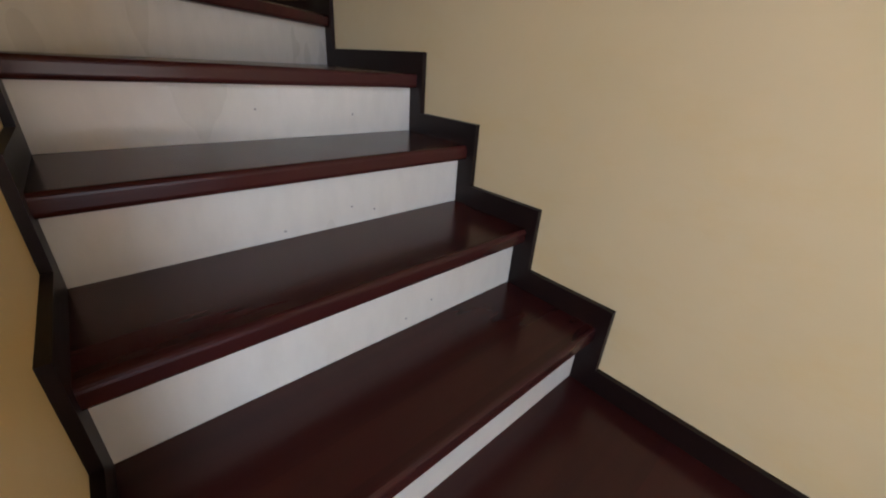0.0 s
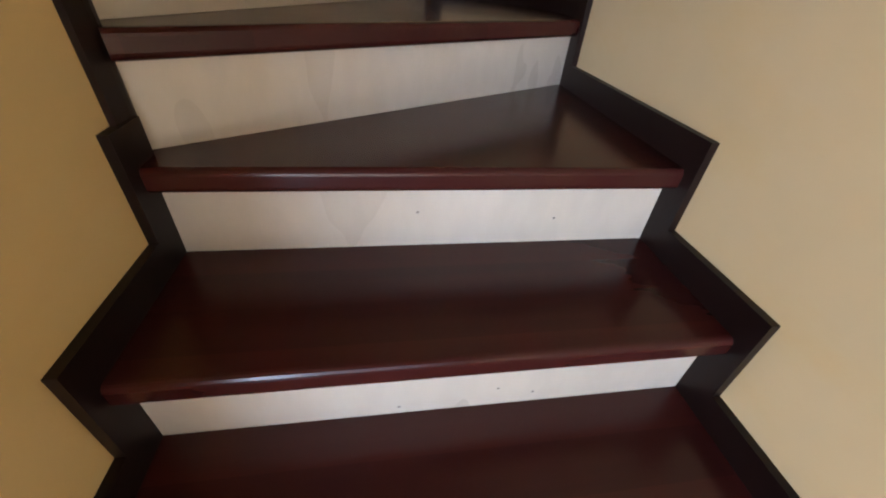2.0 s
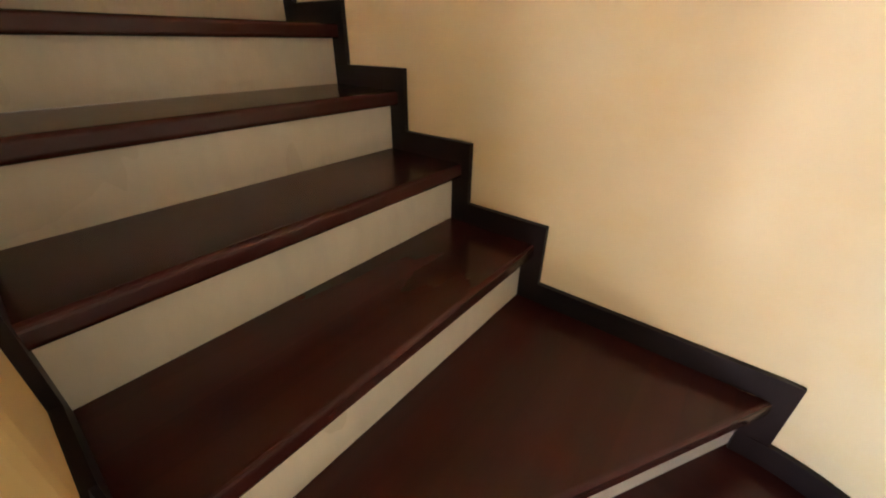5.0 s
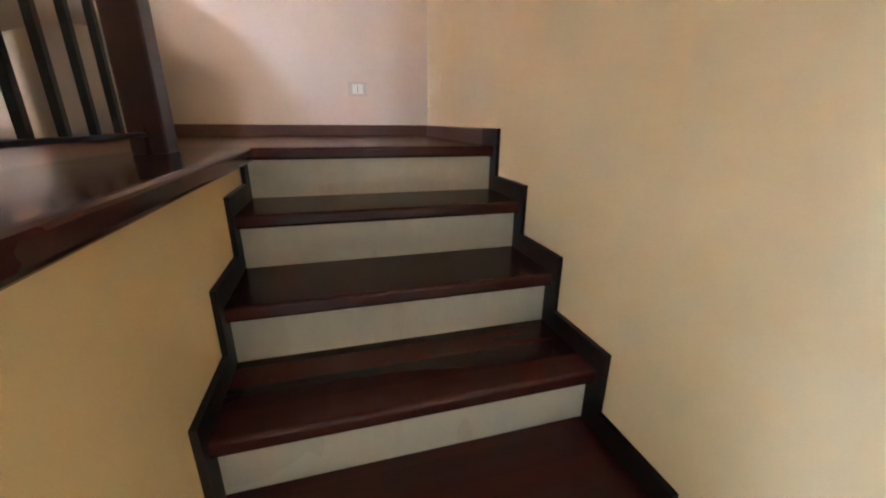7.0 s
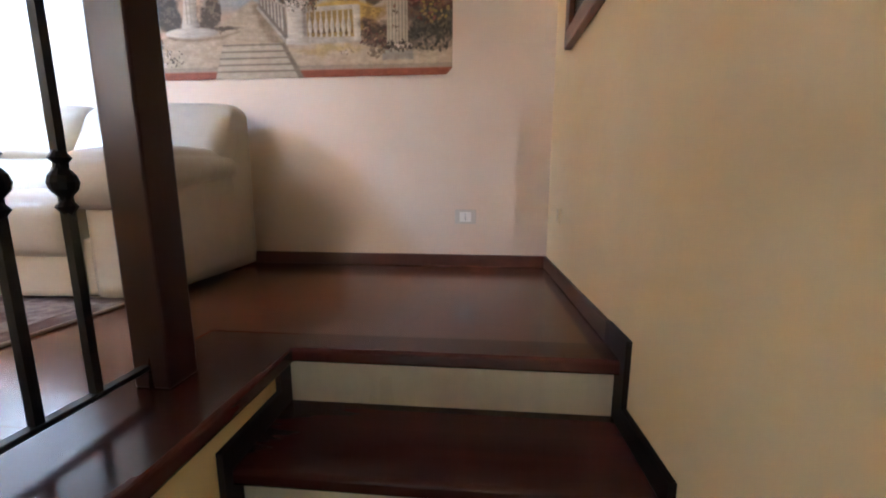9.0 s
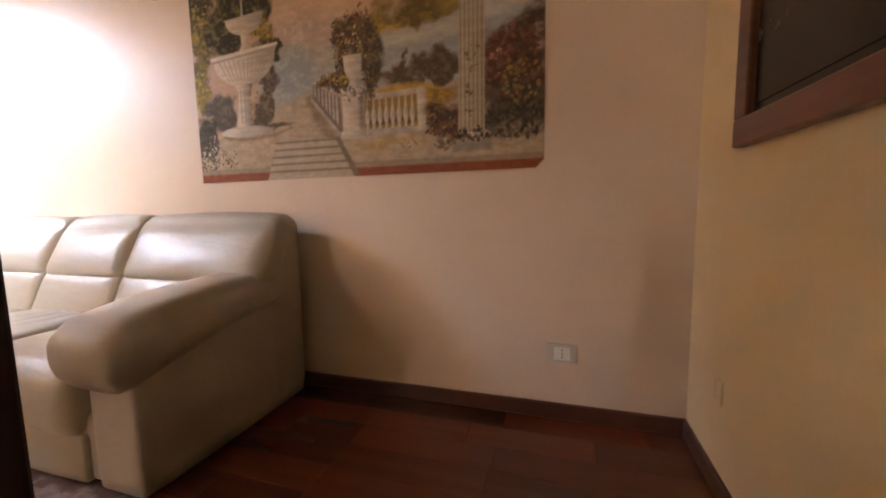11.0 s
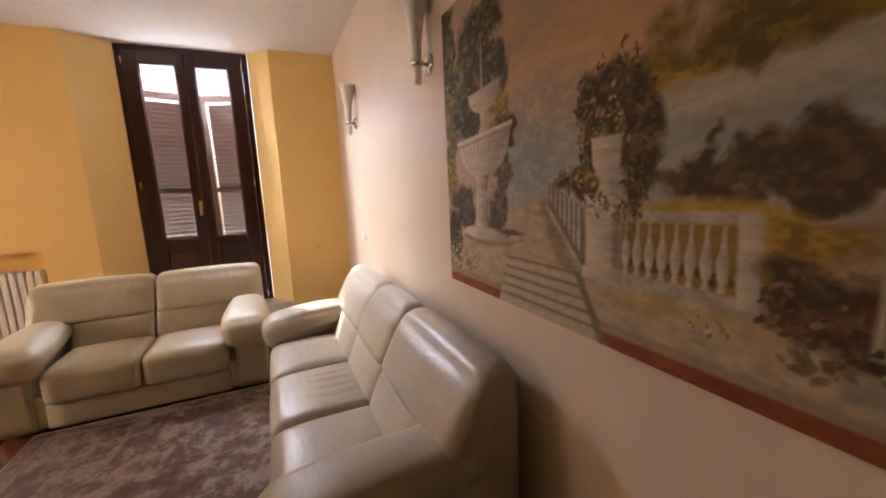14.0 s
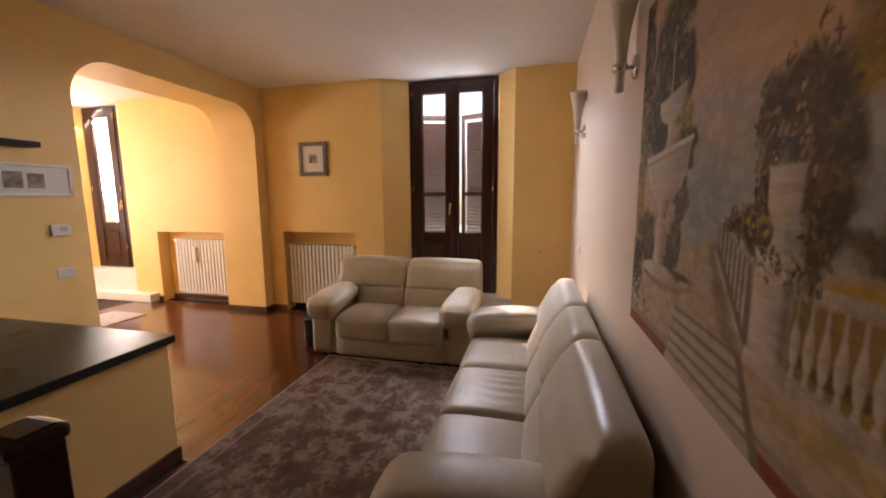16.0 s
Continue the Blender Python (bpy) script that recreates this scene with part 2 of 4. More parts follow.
def pillow(lo, hi, r, puff=(0, 0, 0), n=10, warp=None):
    """A padded block: rounded edges of radius r, faces swollen by puff."""
    bm = bmesh.new()
    bmesh.ops.create_cube(bm, size=2)
    bmesh.ops.subdivide_edges(bm, edges=bm.edges[:], cuts=n, use_grid_fill=True)
    half = [(b - a) / 2 for a, b in zip(lo, hi)]
    mid = [(b + a) / 2 for a, b in zip(lo, hi)]
    for v in bm.verts:
        p = [math.copysign(abs(c) ** 0.8, c) for c in v.co]
        q = [p[i] * half[i] for i in range(3)]
        core = [max(-(half[i] - r), min(half[i] - r, q[i])) for i in range(3)]
        d = Vector([q[i] - core[i] for i in range(3)])
        if d.length > 1e-9:
            d = d.normalized() * r
        q = [core[i] + d[i] for i in range(3)]
        for i in range(3):
            j, k = (i + 1) % 3, (i + 2) % 3
            q[i] += math.copysign(puff[i], p[i]) * abs(p[i]) * (1 - p[j] ** 2) * (1 - p[k] ** 2)
        v.co = Vector([mid[i] + q[i] for i in range(3)])
        if warp:
            v.co = warp(v.co)
    return bm


# ---- numbers of the place ----
RISE, FLOOR, LAND = 0.18725, 2.31, 0.063
NORTH, WEST, CEIL = 3.577, -5.39, 5.415
NOSE, SLAB = 0.036, 0.045
WELL_X, WELL_Y = -1.003, 0.9887
STEP_X = {k: -1.0978 - (4 - k) * 0.2622 for k in (1, 2, 3, 4)}
STEP_Y = {7: 1.035, 8: 1.304, 9: 1.5654, 10: 1.8329, 11: 2.1004, 12: 2.3679}
WIND5, WIND6 = ((-0.4836, 0.0), (-1.058, 0.9887)), ((0.0, 0.413), (-1.029, 1.007))
CURVE = 0.405

# ---- structure ----
link("wall_east", box((0, -0.3, -0.1), (0.25, 3.84, 5.6)), M_EAST, kind="structure", label="cream trowelled plaster wall beside the stairs", category="wall")
link("wall_corner", prism([(0.02, -0.02)] + [(-CURVE, -0.02)] + arc(-CURVE, CURVE, CURVE, -90, 0, 20) + [(0.02, CURVE)], -0.1, CEIL), M_EAST,
     kind="structure", label="rounded plaster corner of the stairwell", category="wall", smooth=False)
link("wall_south", boxes(((-4.45, -0.3, -0.1), (0.0, 0.0, 2.1)), ((-1.65, -1.19, 2.1), (0.0, 0.0, 5.6))), M_EAST, kind="structure",
     label="cream plaster wall along the lower flight", category="wall")
link("wall_core", prism([(-1.95, WELL_Y), (WELL_X - 0.08, WELL_Y)] + arc(WELL_X - 0.08, WELL_Y + 0.08, 0.08, -90, 0, 8) + [(WELL_X, NORTH), (-1.95, NORTH)], -0.1, 2.262),
     M_STAIRWALL, kind="structure", label="straw yellow plaster wall inside the stair turn", category="wall")
link("wall_landing", boxes(((-4.45, 0, -0.1), (-4.2, 0.2, 2.1)), ((-4.45, 2.3, -0.1), (-4.2, 2.5, 2.1)), ((-4.2, 2.3, -0.1), (-1.95, 2.5, 2.1))),
     M_STAIRWALL, kind="structure", label="plaster walls round the lower landing", category="wall")
link("wall_north", box((-5.77, NORTH, 2.0), (0.25, 3.84, 5.6)), M_NORTH, kind="structure", label="ivory satin plaster wall behind the sofa", category="wall")

bm = bmesh.new()
O = -5.77
for y0, y1, z0, z1, x1 in [(-4.8, -4.35, 2.0, 5.6, WEST), (-4.35, -3.11, 2.0, 2.43, O + 0.05), (-3.11, -2.59, 2.0, 5.6, WEST),
                           (-2.59, -1.34, 2.0, 5.6, WEST - 0.2), (-2.59, -1.34, 3.42, 5.6, WEST), (-1.34, -0.323, 2.0, 5.6, WEST),
                           (-0.323, 0.80, 2.0, 5.6, WEST - 0.2), (-0.323, 0.80, 3.455, 5.6, WEST), (0.80, 1.205, 2.0, 5.6, WEST),
                           (2.895, 3.577, 2.0, 5.6, WEST)]:
    x0 = O if x1 <= WEST - 0.2 or z0 == 2.0 else WEST - 0.2
    add_box(bm, (x0, y0, z0), (x1, y1, z1))
add_prism(bm, [(WEST, 1.205), (-5.60, 1.515), (O, 1.515), (O, 1.205)], 2.0, 5.6)
add_prism(bm, [(WEST, 2.895), (O, 2.895), (O, 2.69), (-5.60, 2.69)], 2.0, 5.6)
add_prism(bm, [(WEST, -3.11), (O, -3.11), (O, -3.41), (-5.60, -3.41)], 2.0, 5.6)
add_prism(bm, [(WEST, -4.35), (-5.60, -4.16), (O, -4.16), (O, -4.35)], 2.0, 5.6)
link("wall_west", bm, M_YELLOW, kind="structure", label="orange-yellow plaster wall with radiator niches and window recess", category="wall")

# wall with the arch, between the two rooms
A0, A1, ATOP, AR = -5.22, -3.115, 5.121, 0.36
poly = [(WEST, FLOOR - 0.2), (A0, FLOOR - 0.2), (A0, ATOP - AR)] + arc(A0 + AR, ATOP - AR, AR, 180, 90, 10)[1:] + arc(A1 - AR, ATOP - AR, AR, 90, 0, 10) + \
       [(A1, FLOOR - 0.2), (-1.65, FLOOR - 0.2), (-1.65, 5.6), (WEST, 5.6)]
link("wall_arch", prism(poly, -1.19, -0.556, 1), M_YELLOW, kind="structure", label="yellow plaster wall with a round-cornered archway", category="wall")
# the opening in the far wall is unseen, added for the fill lamp
link("wall_back_room", boxes(((-5.77, -5.0, 2.0), (-4.3, -4.8, 5.6)), ((-2.9, -5.0, 2.0), (0.25, -4.8, 5.6)), ((-4.3, -5.0, 2.0), (-2.9, -4.8, 3.2)), ((-4.3, -5.0, 5.0), (-2.9, -4.8, 5.6)), ((-1.65, -4.8, 2.0), (-1.45, -1.19, 5.6))), M_YELLOW, kind="structure",
     label="yellow plaster walls of the next room", category="wall")
link("ceiling", box((-5.77, -4.8, CEIL), (0.25, 3.84, 5.6)), M_CEIL, kind="structure", label="plain white painted ceiling", category="ceiling")

# floor slab round the stairwell, the landing, and the hood over the lower flight
floor = link("floor", boxes(((-5.77, -4.8, 2.1), (-2.4, NORTH, 2.300)), ((-2.4, 0.989, 2.1), (-1.95, NORTH, 2.300)), ((-1.95, 0.989, 2.263), (-1.10, NORTH, 2.300)),
                            ((-1.10, 2.45, 2.263), (0, NORTH, 2.300)), ((-2.4, -4.8, 2.1), (0, -0.3, 2.300))), M_GAP,
             kind="structure", label="glossy red-brown plank floor", category="floor")
link("floor_landing", box((-4.45, 0, -0.1), (-1.0, 2.5, 0.0625)), M_TREAD_Y, kind="structure", label="dark wooden landing floor", category="floor")
parapet = thing("parapet", "low yellow plaster parapet over the stairs", "parapet", kind="structure")
for a, b in [((-2.40, 0.989, FLOOR), (-1.65, 1.035, 3.06)), ((-2.40, -0.556, FLOOR), (-2.32, 0.989, 3.06)), ((-2.32, -0.3, 3.0), (-1.65, 0.989, 3.06))]:
    part("wall_panel", box(a, b), M_YELLOW, parapet)
link("parapet_top", box((-2.44, -0.556, 3.062), (-1.63, 1.06, 3.112), 0.006, 2), M_TOP, kind="structure", label="dark polished slab on the parapet", category="worktop")

base = thing("baseboard", "low dark red wooden baseboard", "baseboard", kind="structure")
for a, b in [((-4.9, NORTH - 0.016, FLOOR), (0, NORTH, FLOOR + 0.072)), ((-0.016, 2.46, FLOOR), (0, NORTH - 0.016, FLOOR + 0.072)),
             ((WEST, 2.895, FLOOR), (WEST + 0.016, NORTH - 0.016, FLOOR + 0.072)), ((WEST, 0.80, FLOOR), (WEST + 0.016, 1.205, FLOOR + 0.072)),
             ((WEST, -0.540, FLOOR), (WEST + 0.016, -0.323, FLOOR + 0.072)), ((A0 - 0.17, -0.556, FLOOR), (A0 + 0.016, -0.540, FLOOR + 0.072)),
             ((A0, -1.206, FLOOR), (A0 + 0.016, -0.556, FLOOR + 0.072)), ((A1 - 0.016, -1.19, FLOOR), (A1, -0.540, FLOOR + 0.072)),
             ((A1, -0.556, FLOOR), (-2.40, -0.540, FLOOR + 0.072)), ((-2.416, -0.540, FLOOR), (-2.40, 1.035, FLOOR + 0.09)),
             ((-2.416, 1.035, FLOOR), (-1.65, 1.051, FLOOR + 0.09)), ((WEST - 0.2, -2.59, FLOOR), (WEST - 0.184, -1.34, FLOOR + 0.072)),
             ((WEST, -3.0, FLOOR), (WEST + 0.016, -2.59, FLOOR + 0.072)), ((WEST - 0.2, -0.323, FLOOR), (WEST - 0.184, 0.80, FLOOR + 0.072)),
             ((WEST, -1.34, FLOOR), (WEST + 0.016, -1.19, FLOOR + 0.072))]:
    part("board", box(a, b, 0.004), M_BASE, base)

# ---- stairs ----
stairs = thing("staircase", "winding stairs with dark varnished treads and white risers", "staircase", kind="structure")


def top(k):
    return LAND + k * RISE


def nosed(poly, z):
    """A tread: plan polygon, its first two points the front edge, pushed out by the nosing and rounded in front."""
    d = (Vector(poly[1]) - Vector(poly[0])).normalized()
    out = Vector((d.y, -d.x)) * NOSE
    q = [Vector(p) for p in poly]
    q[0], q[1] = q[0] + out, q[1] + out
    bm = prism([tuple(p) for p in q], z - SLAB, z)
    edges = [e for e in bm.edges if abs(e.verts[0].co.z - e.verts[1].co.z) < 1e-6 and
             all(min((v.co.xy - q[0]).length, (v.co.xy - q[1]).length) < 1e-5 for v in e.verts)]
    bmesh.ops.bevel(bm, geom=edges, offset=0.012, segments=4, affect="EDGES", profile=0.5)
    return bm


Y1, X1 = WELL_Y, WELL_X
for k in (1, 2, 3):
    part("tread", nosed([(STEP_X[k], Y1), (STEP_X[k], 0.0), (STEP_X[k + 1] + 0.013, 0.0), (STEP_X[k + 1] + 0.013, Y1)], top(k)), M_TREAD_Y, stairs)
part("tread", nosed([(STEP_X[4], Y1), (STEP_X[4], 0.0), (-0.46, 0.0), (-1.03, Y1)], top(4)), M_TREAD_Y, stairs)
part("tread", nosed([WIND5[1], WIND5[0], (0.0, 0.0), (0.0, 0.42), (-1.01, 1.01)], top(5)), M_TREAD_Y, stairs)
part("tread", nosed([WIND6[1], WIND6[0], (0.0, STEP_Y[7] + 0.013), (X1 - 0.01, STEP_Y[7] + 0.013)], top(6)), M_TREAD_X, stairs)
for k in range(7, 12):
    part("tread", nosed([(X1, STEP_Y[k]), (0, STEP_Y[k]), (0, STEP_Y[k + 1] + 0.013), (X1, STEP_Y[k + 1] + 0.013)], top(k)), M_TREAD_X, stairs)
part("tread", nosed([(-0.985, STEP_Y[12]), (0, STEP_Y[12]), (0, 2.45), (-0.985, 2.45)], FLOOR + 0.002), M_TREAD_X, stairs, "top nosing board at the upper floor")


def riser(a, b, k):
    """The white board under tread k, between two plan points, 14 mm thick."""
    a, b = Vector(a), Vector(b)
    d = (b - a).normalized()
    n = Vector((-d.y, d.x)) * 0.014
    return part("riser", prism([tuple(a), tuple(b), tuple(b + n), tuple(a + n)], top(k - 1) + 0.0005, top(k) - SLAB), M_RISER, stairs)


for k in (1, 2, 3, 4):
    riser((STEP_X[k], Y1), (STEP_X[k], 0.0), k)
riser(WIND5[1], WIND5[0], 5)
riser(WIND6[1], WIND6[0], 6)
for k in range(7, 13):
    riser((X1, STEP_Y[k]), (0, STEP_Y[k]), k)

# stepped skirting: one L-shaped board a step on each side
SH, SV, ST = 0.065, 0.064, 0.016


def ell(r, nxt, k):
    return [(r - SV, top(k - 1)), (r - SV, top(k) + SH), (nxt - SV, top(k) + SH), (nxt - SV, top(k)), (r, top(k)), (r, top(k - 1))]


right1 = [STEP_X[1], STEP_X[2], STEP_X[3], STEP_X[4], WIND5[0][0]]
left1 = [STEP_X[1], STEP_X[2], STEP_X[3]]
for i in range(4):
    part("skirting", prism(ell(right1[i], right1[i + 1], i + 1), 0.0, ST, 1), M_SKIRT, stairs)
for i in range(3):
    part("skirting", prism(ell(STEP_X[i + 1], STEP_X[i + 2], i + 1), Y1 - ST, Y1, 1), M_SKIRT, stairs)
# inner corner: the boards of the winders close up into one tall dark strip round the corner
part("skirting", box((STEP_X[4] - SV, Y1 - ST, top(3)), (-1.075, Y1, top(4) + SH)), M_SKIRT, stairs)
part("skirting", box((-1.125, Y1 - 0.010, top(4) + SH), (-1.083, Y1, top(7) + SH)), M_SKIRT, stairs)
o, i2 = arc(X1 - 0.08, Y1 + 0.08, 0.080, -90, 0, 8), arc(X1 - 0.08, Y1 + 0.08, 0.088, -90, 0, 8)
part("skirting", prism(o + i2[::-1], top(4), top(7) + SH), M_SKIRT, stairs, "bent dark strip round the inner corner")
part("skirting", box((X1, Y1 + 0.08, top(6)), (X1 + ST, STEP_Y[8] - SV, top(7) + SH)), M_SKIRT, stairs)
right2 = [WIND6[0][1], STEP_Y[7], STEP_Y[8], STEP_Y[9], STEP_Y[10], STEP_Y[11], STEP_Y[12]]
for i in range(6):
    part("skirting", prism(ell(right2[i], right2[i + 1], i + 6), -ST, 0.0, 0), M_SKIRT, stairs)
for k in range(8, 12):
    part("skirting", prism(ell(STEP_Y[k], STEP_Y[k + 1], k), X1, X1 + ST, 0), M_SKIRT, stairs)
part("skirting", prism([(STEP_Y[12] - SV, top(11)), (STEP_Y[12] - SV, FLOOR + 0.072), (2.47, FLOOR + 0.072), (2.47, top(11))], -ST, 0.0, 0), M_SKIRT, stairs)
part("skirting", box((X1, STEP_Y[12] - SV, top(11)), (X1 + ST, STEP_Y[12], 2.262)), M_SKIRT, stairs)
# skirting at the foot of the lower flight
part("skirting", box((-4.2, 0, LAND), (STEP_X[1] - SV, ST, LAND + SH)), M_SKIRT, stairs)
# winder: the strip beside riser 5, then the bent board round the corner
part("skirting", box((WIND5[0][0] - SV, 0, top(4)), (WIND5[0][0] + 0.02, ST, top(5) + SH)), M_SKIRT, stairs)
bm = bmesh.new()
outer = [(WIND5[0][0] + 0.02, 0.0)] + arc(-CURVE, CURVE, CURVE, -90, 0, 24)
inner = [(WIND5[0][0] + 0.02, ST)] + arc(-CURVE, CURVE, CURVE - ST, -90, 0, 24)
add_prism(bm, outer + inner[::-1], top(5) - 0.01, top(5) + SH)
part("skirting", bm, M_SKIRT, stairs, "bent skirting board round the corner")
# scuffs on the boards
for k, y, z in ((2, 0.33, 0.055), (2, 0.41, 0.03), (3, 0.40, 0.05), (3, 0.33, 0.03), (3, 0.58, 0.02), (4, 0.53, 0.08), (4, 0.24, 0.06)):
    bm = lathe([(0.0035, 0.0), (0.002, 0.0005)], 7)
    for v in bm.verts:
        v.co = Vector((STEP_X[k] - v.co.z, y + v.co.x, top(k - 1) + z + v.co.y * 0.8))
    part("scuff", bm, M_MARK, stairs)

# edge boards of the floor above the stairs
edge = thing("floor_edge", "dark wooden nosing round the stairwell", "trim", kind="structure")
part("edge_board", box((-1.30, Y1, 2.262), (-0.960, 2.45, 2.3125), 0.012, 3), M_TREAD_Y, edge)
part("edge_board", box((-1.65, 0.945, 2.262), (-1.30, 1.10, 2.3125), 0.012, 3), M_TREAD_X, edge)

# ---- balustrade ----
rail = thing("balustrade", "wrought-iron balusters between dark square wooden newels", "railing", (-1.19, 1.06, FLOOR))


def newel(x, y):
    bm = box((x - 0.046, y - 0.046, 0.002), (x + 0.046, y + 0.046, 1.10), 0.006, 2)
    n = part("newel_post", bm, M_NEWEL, rail, "dark red varnished square wooden post")
    cap = bmesh.new()
    add_box(cap, (x - 0.054, y - 0.054, 1.10), (x + 0.054, y + 0.054, 1.135), 0.010, 2)
    add_prism(cap, [(x - 0.042, 1.1352), (x + 0.042, 1.1352), (x + 0.03, 1.142), (x - 0.03, 1.142)], y - 0.042, y + 0.042, 1)
    part("cap", cap, M_NEWEL, n)
    return n


def baluster(x, y):
    bm = box((x - 0.008, y - 0.008, 0.06), (x + 0.008, y + 0.008, 0.98))
    add_lathe(bm, [(0.008, 0.425), (0.018, 0.440), (0.009, 0.452), (0.011, 0.459), (0.021, 0.472), (0.024, 0.485), (0.021, 0.498), (0.011, 0.511), (0.009, 0.518),
                   (0.018, 0.530), (0.008, 0.545)], 12, (x, y, 0))
    part("baluster", bm, M_IRON, rail)


newel(0.010, 1.068)
newel(0.0, 0.06)
for i in range(9):
    baluster(0.0, 0.904 - 0.108 * i)
for i in range(3):
    baluster(-0.13 - 0.105 * i, 0.06)
part("bottom_rail", box((-0.012, 0.10, 0.050), (0.012, 1.06, 0.062), 0.002), M_IRON, rail)
part("bottom_rail", box((-0.40, 0.048, 0.050), (-0.045, 0.072, 0.062), 0.002), M_IRON, rail)
part("handrail", box((-0.028, 0.10, 0.98), (0.028, 1.06, 1.03), 0.012, 3), M_NEWEL, rail)
part("handrail", box((-0.40, 0.034, 0.98), (-0.045, 0.086, 1.03), 0.012, 3), M_NEWEL, rail)


# ---- sofas ----
def sofa(name, label, seats, seat_w, at, turn, leather, group):
    """Origin at the floor under its middle; front towards -y."""
    s = thing(name, label, "sofa", at, turn, group)
    inner = seats * seat_w / 2
    arm = 0.275
    half = inner + arm
    part("base", pillow((-half + 0.06, -0.385, 0.02), (half - 0.06, 0.36, 0.27), 0.025, n=8), leather, s, smooth=True)
    part("front_panel", pillow((-inner + 0.003, -0.412, 0.022), (inner - 0.003, -0.36, 0.20), 0.02, (0, 0.006, 0), n=8), leather, s, smooth=True)

    def lean(co):
        z = max(0.0, co.z - 0.40)
        w = max(0.0, min(1.0, (0.42 - co.y) / 0.38))
        return Vector((co.x, co.y + 0.42 * z * w, co.z))

    part("back_frame", pillow((-half + 0.004, 0.16, 0.02), (half - 0.004, 0.425, 0.845), 0.05, (0, 0, 0.0), 8, lean), leather, s, smooth=True)
    for i in range(seats):
        x0 = -inner + i * seat_w
        x1 = x0 + seat_w
        worn, mid_x = seats == 3 and i == 1, x0 + seat_w / 2

        def droop(co):
            f = max(0.0, (-0.25 - co.y) / 0.2)
            u, dip = (co.x - mid_x) / seat_w, 0.0
            if worn and co.z > 0.40:
                fold = max(0.0, 1 - abs(co.y + 0.06) / 0.20) * max(0.0, 1 - abs(2.2 * u))
                dip = 0.0065 * fold * math.sin(72 * (co.x - mid_x) + 1.2 * math.sin(14 * co.y))
            return Vector((co.x, co.y, co.z - 0.022 * f * f + dip))

        part("seat_cushion", pillow((x0 + 0.001, -0.44, 0.205), (x1 - 0.001, 0.12, 0.445), 0.055, (0.0, 0.012, 0.022), 44 if worn else 12, droop), leather, s, smooth=True)
        part("lumbar_cushion", pillow((x0 + 0.001, 0.02, 0.40), (x1 - 0.001, 0.25, 0.645), 0.05, (0.0, 0.014, 0.0), 10, lean), leather, s, smooth=True)
        b0 = x0 - (arm - 0.006 if i == 0 else 0)
        b1 = x1 + (arm - 0.006 if i == seats - 1 else 0)

        def crown(co, first=(i == 0), last=(i == seats - 1)):
            up = max(0.0, min(1.0, (co.z - 0.66) / 0.24))
            out = 0.0
            if first:
                out = max(0.0, (-co.x - half + 0.16) / 0.16)
            if last:
                out = max(out, (co.x - half + 0.16) / 0.16)
            mid_y = abs(co.y - 0.24) / 0.2
            p = lean(co)
            return Vector((p.x, p.y, p.z - up * (0.004 * out * out + 0.030 * mid_y ** 3)))

        part("back_cushion", pillow((b0 + 0.001, 0.015, 0.60), (b1 - 0.001, 0.42, 0.925), 0.058, (0.0, 0.028, 0.014), 16, crown), leather, s, smooth=True)
    for sx in (-1, 1):
        x0, x1 = sorted((sx * (inner + 0.045), sx * (half - 0.006)))
        part("arm_panel", pillow((x0, -0.405, 0.018), (x1, 0.40, 0.55), 0.022, (0, 0, 0), 6), leather, s, smooth=True)

        def roll(co):
            f = max(0.0, min(1.0, (0.33 - co.y) / 0.77))
            low = max(0.0, min(1.0, (0.56 - co.z) / 0.09))
            z = co.z + 0.03 * (1 - f) - 0.025 * f ** 4 - 0.055 * low * f ** 2 + 0.02 * low * (1 - f)
            t = 0.78 + 0.22 * min(1.0, f * 1.5)
            c = sx * (inner + 0.125)
            return Vector((c + (co.x - c) * t, co.y, z))

        part("arm_pad", pillow((min(sx * (inner - 0.03), sx * (half + 0.03)), -0.475, 0.462), (max(sx * (inner - 0.03), sx * (half + 0.03)), 0.34, 0.628), 0.078,
                               (0.012, 0.016, 0.026), 16, roll), leather, s, smooth=True)
    for sx in (-1, 1):
        for y in (-0.33, 0.33):
            bm = lathe([(0.025, 0.0), (0.03, 0.03)], 10, (sx * (half - 0.1), y, 0))
            part("foot", bm, M_FOOT, s, "short black plastic foot")
    return s


RUG = 0.012
sofa("three_seat_sofa", "cream leather three-seat sofa against the ivory wall", 3, 0.59, (-2.90, 3.09, FLOOR), 0, M_LEATHER, "cream sofas")
sofa("two_seat_sofa", "cream leather two-seat sofa below the window", 2, 0.565, (-4.45, 1.77, FLOOR), 90, M_LEATHER2, "cream sofas")


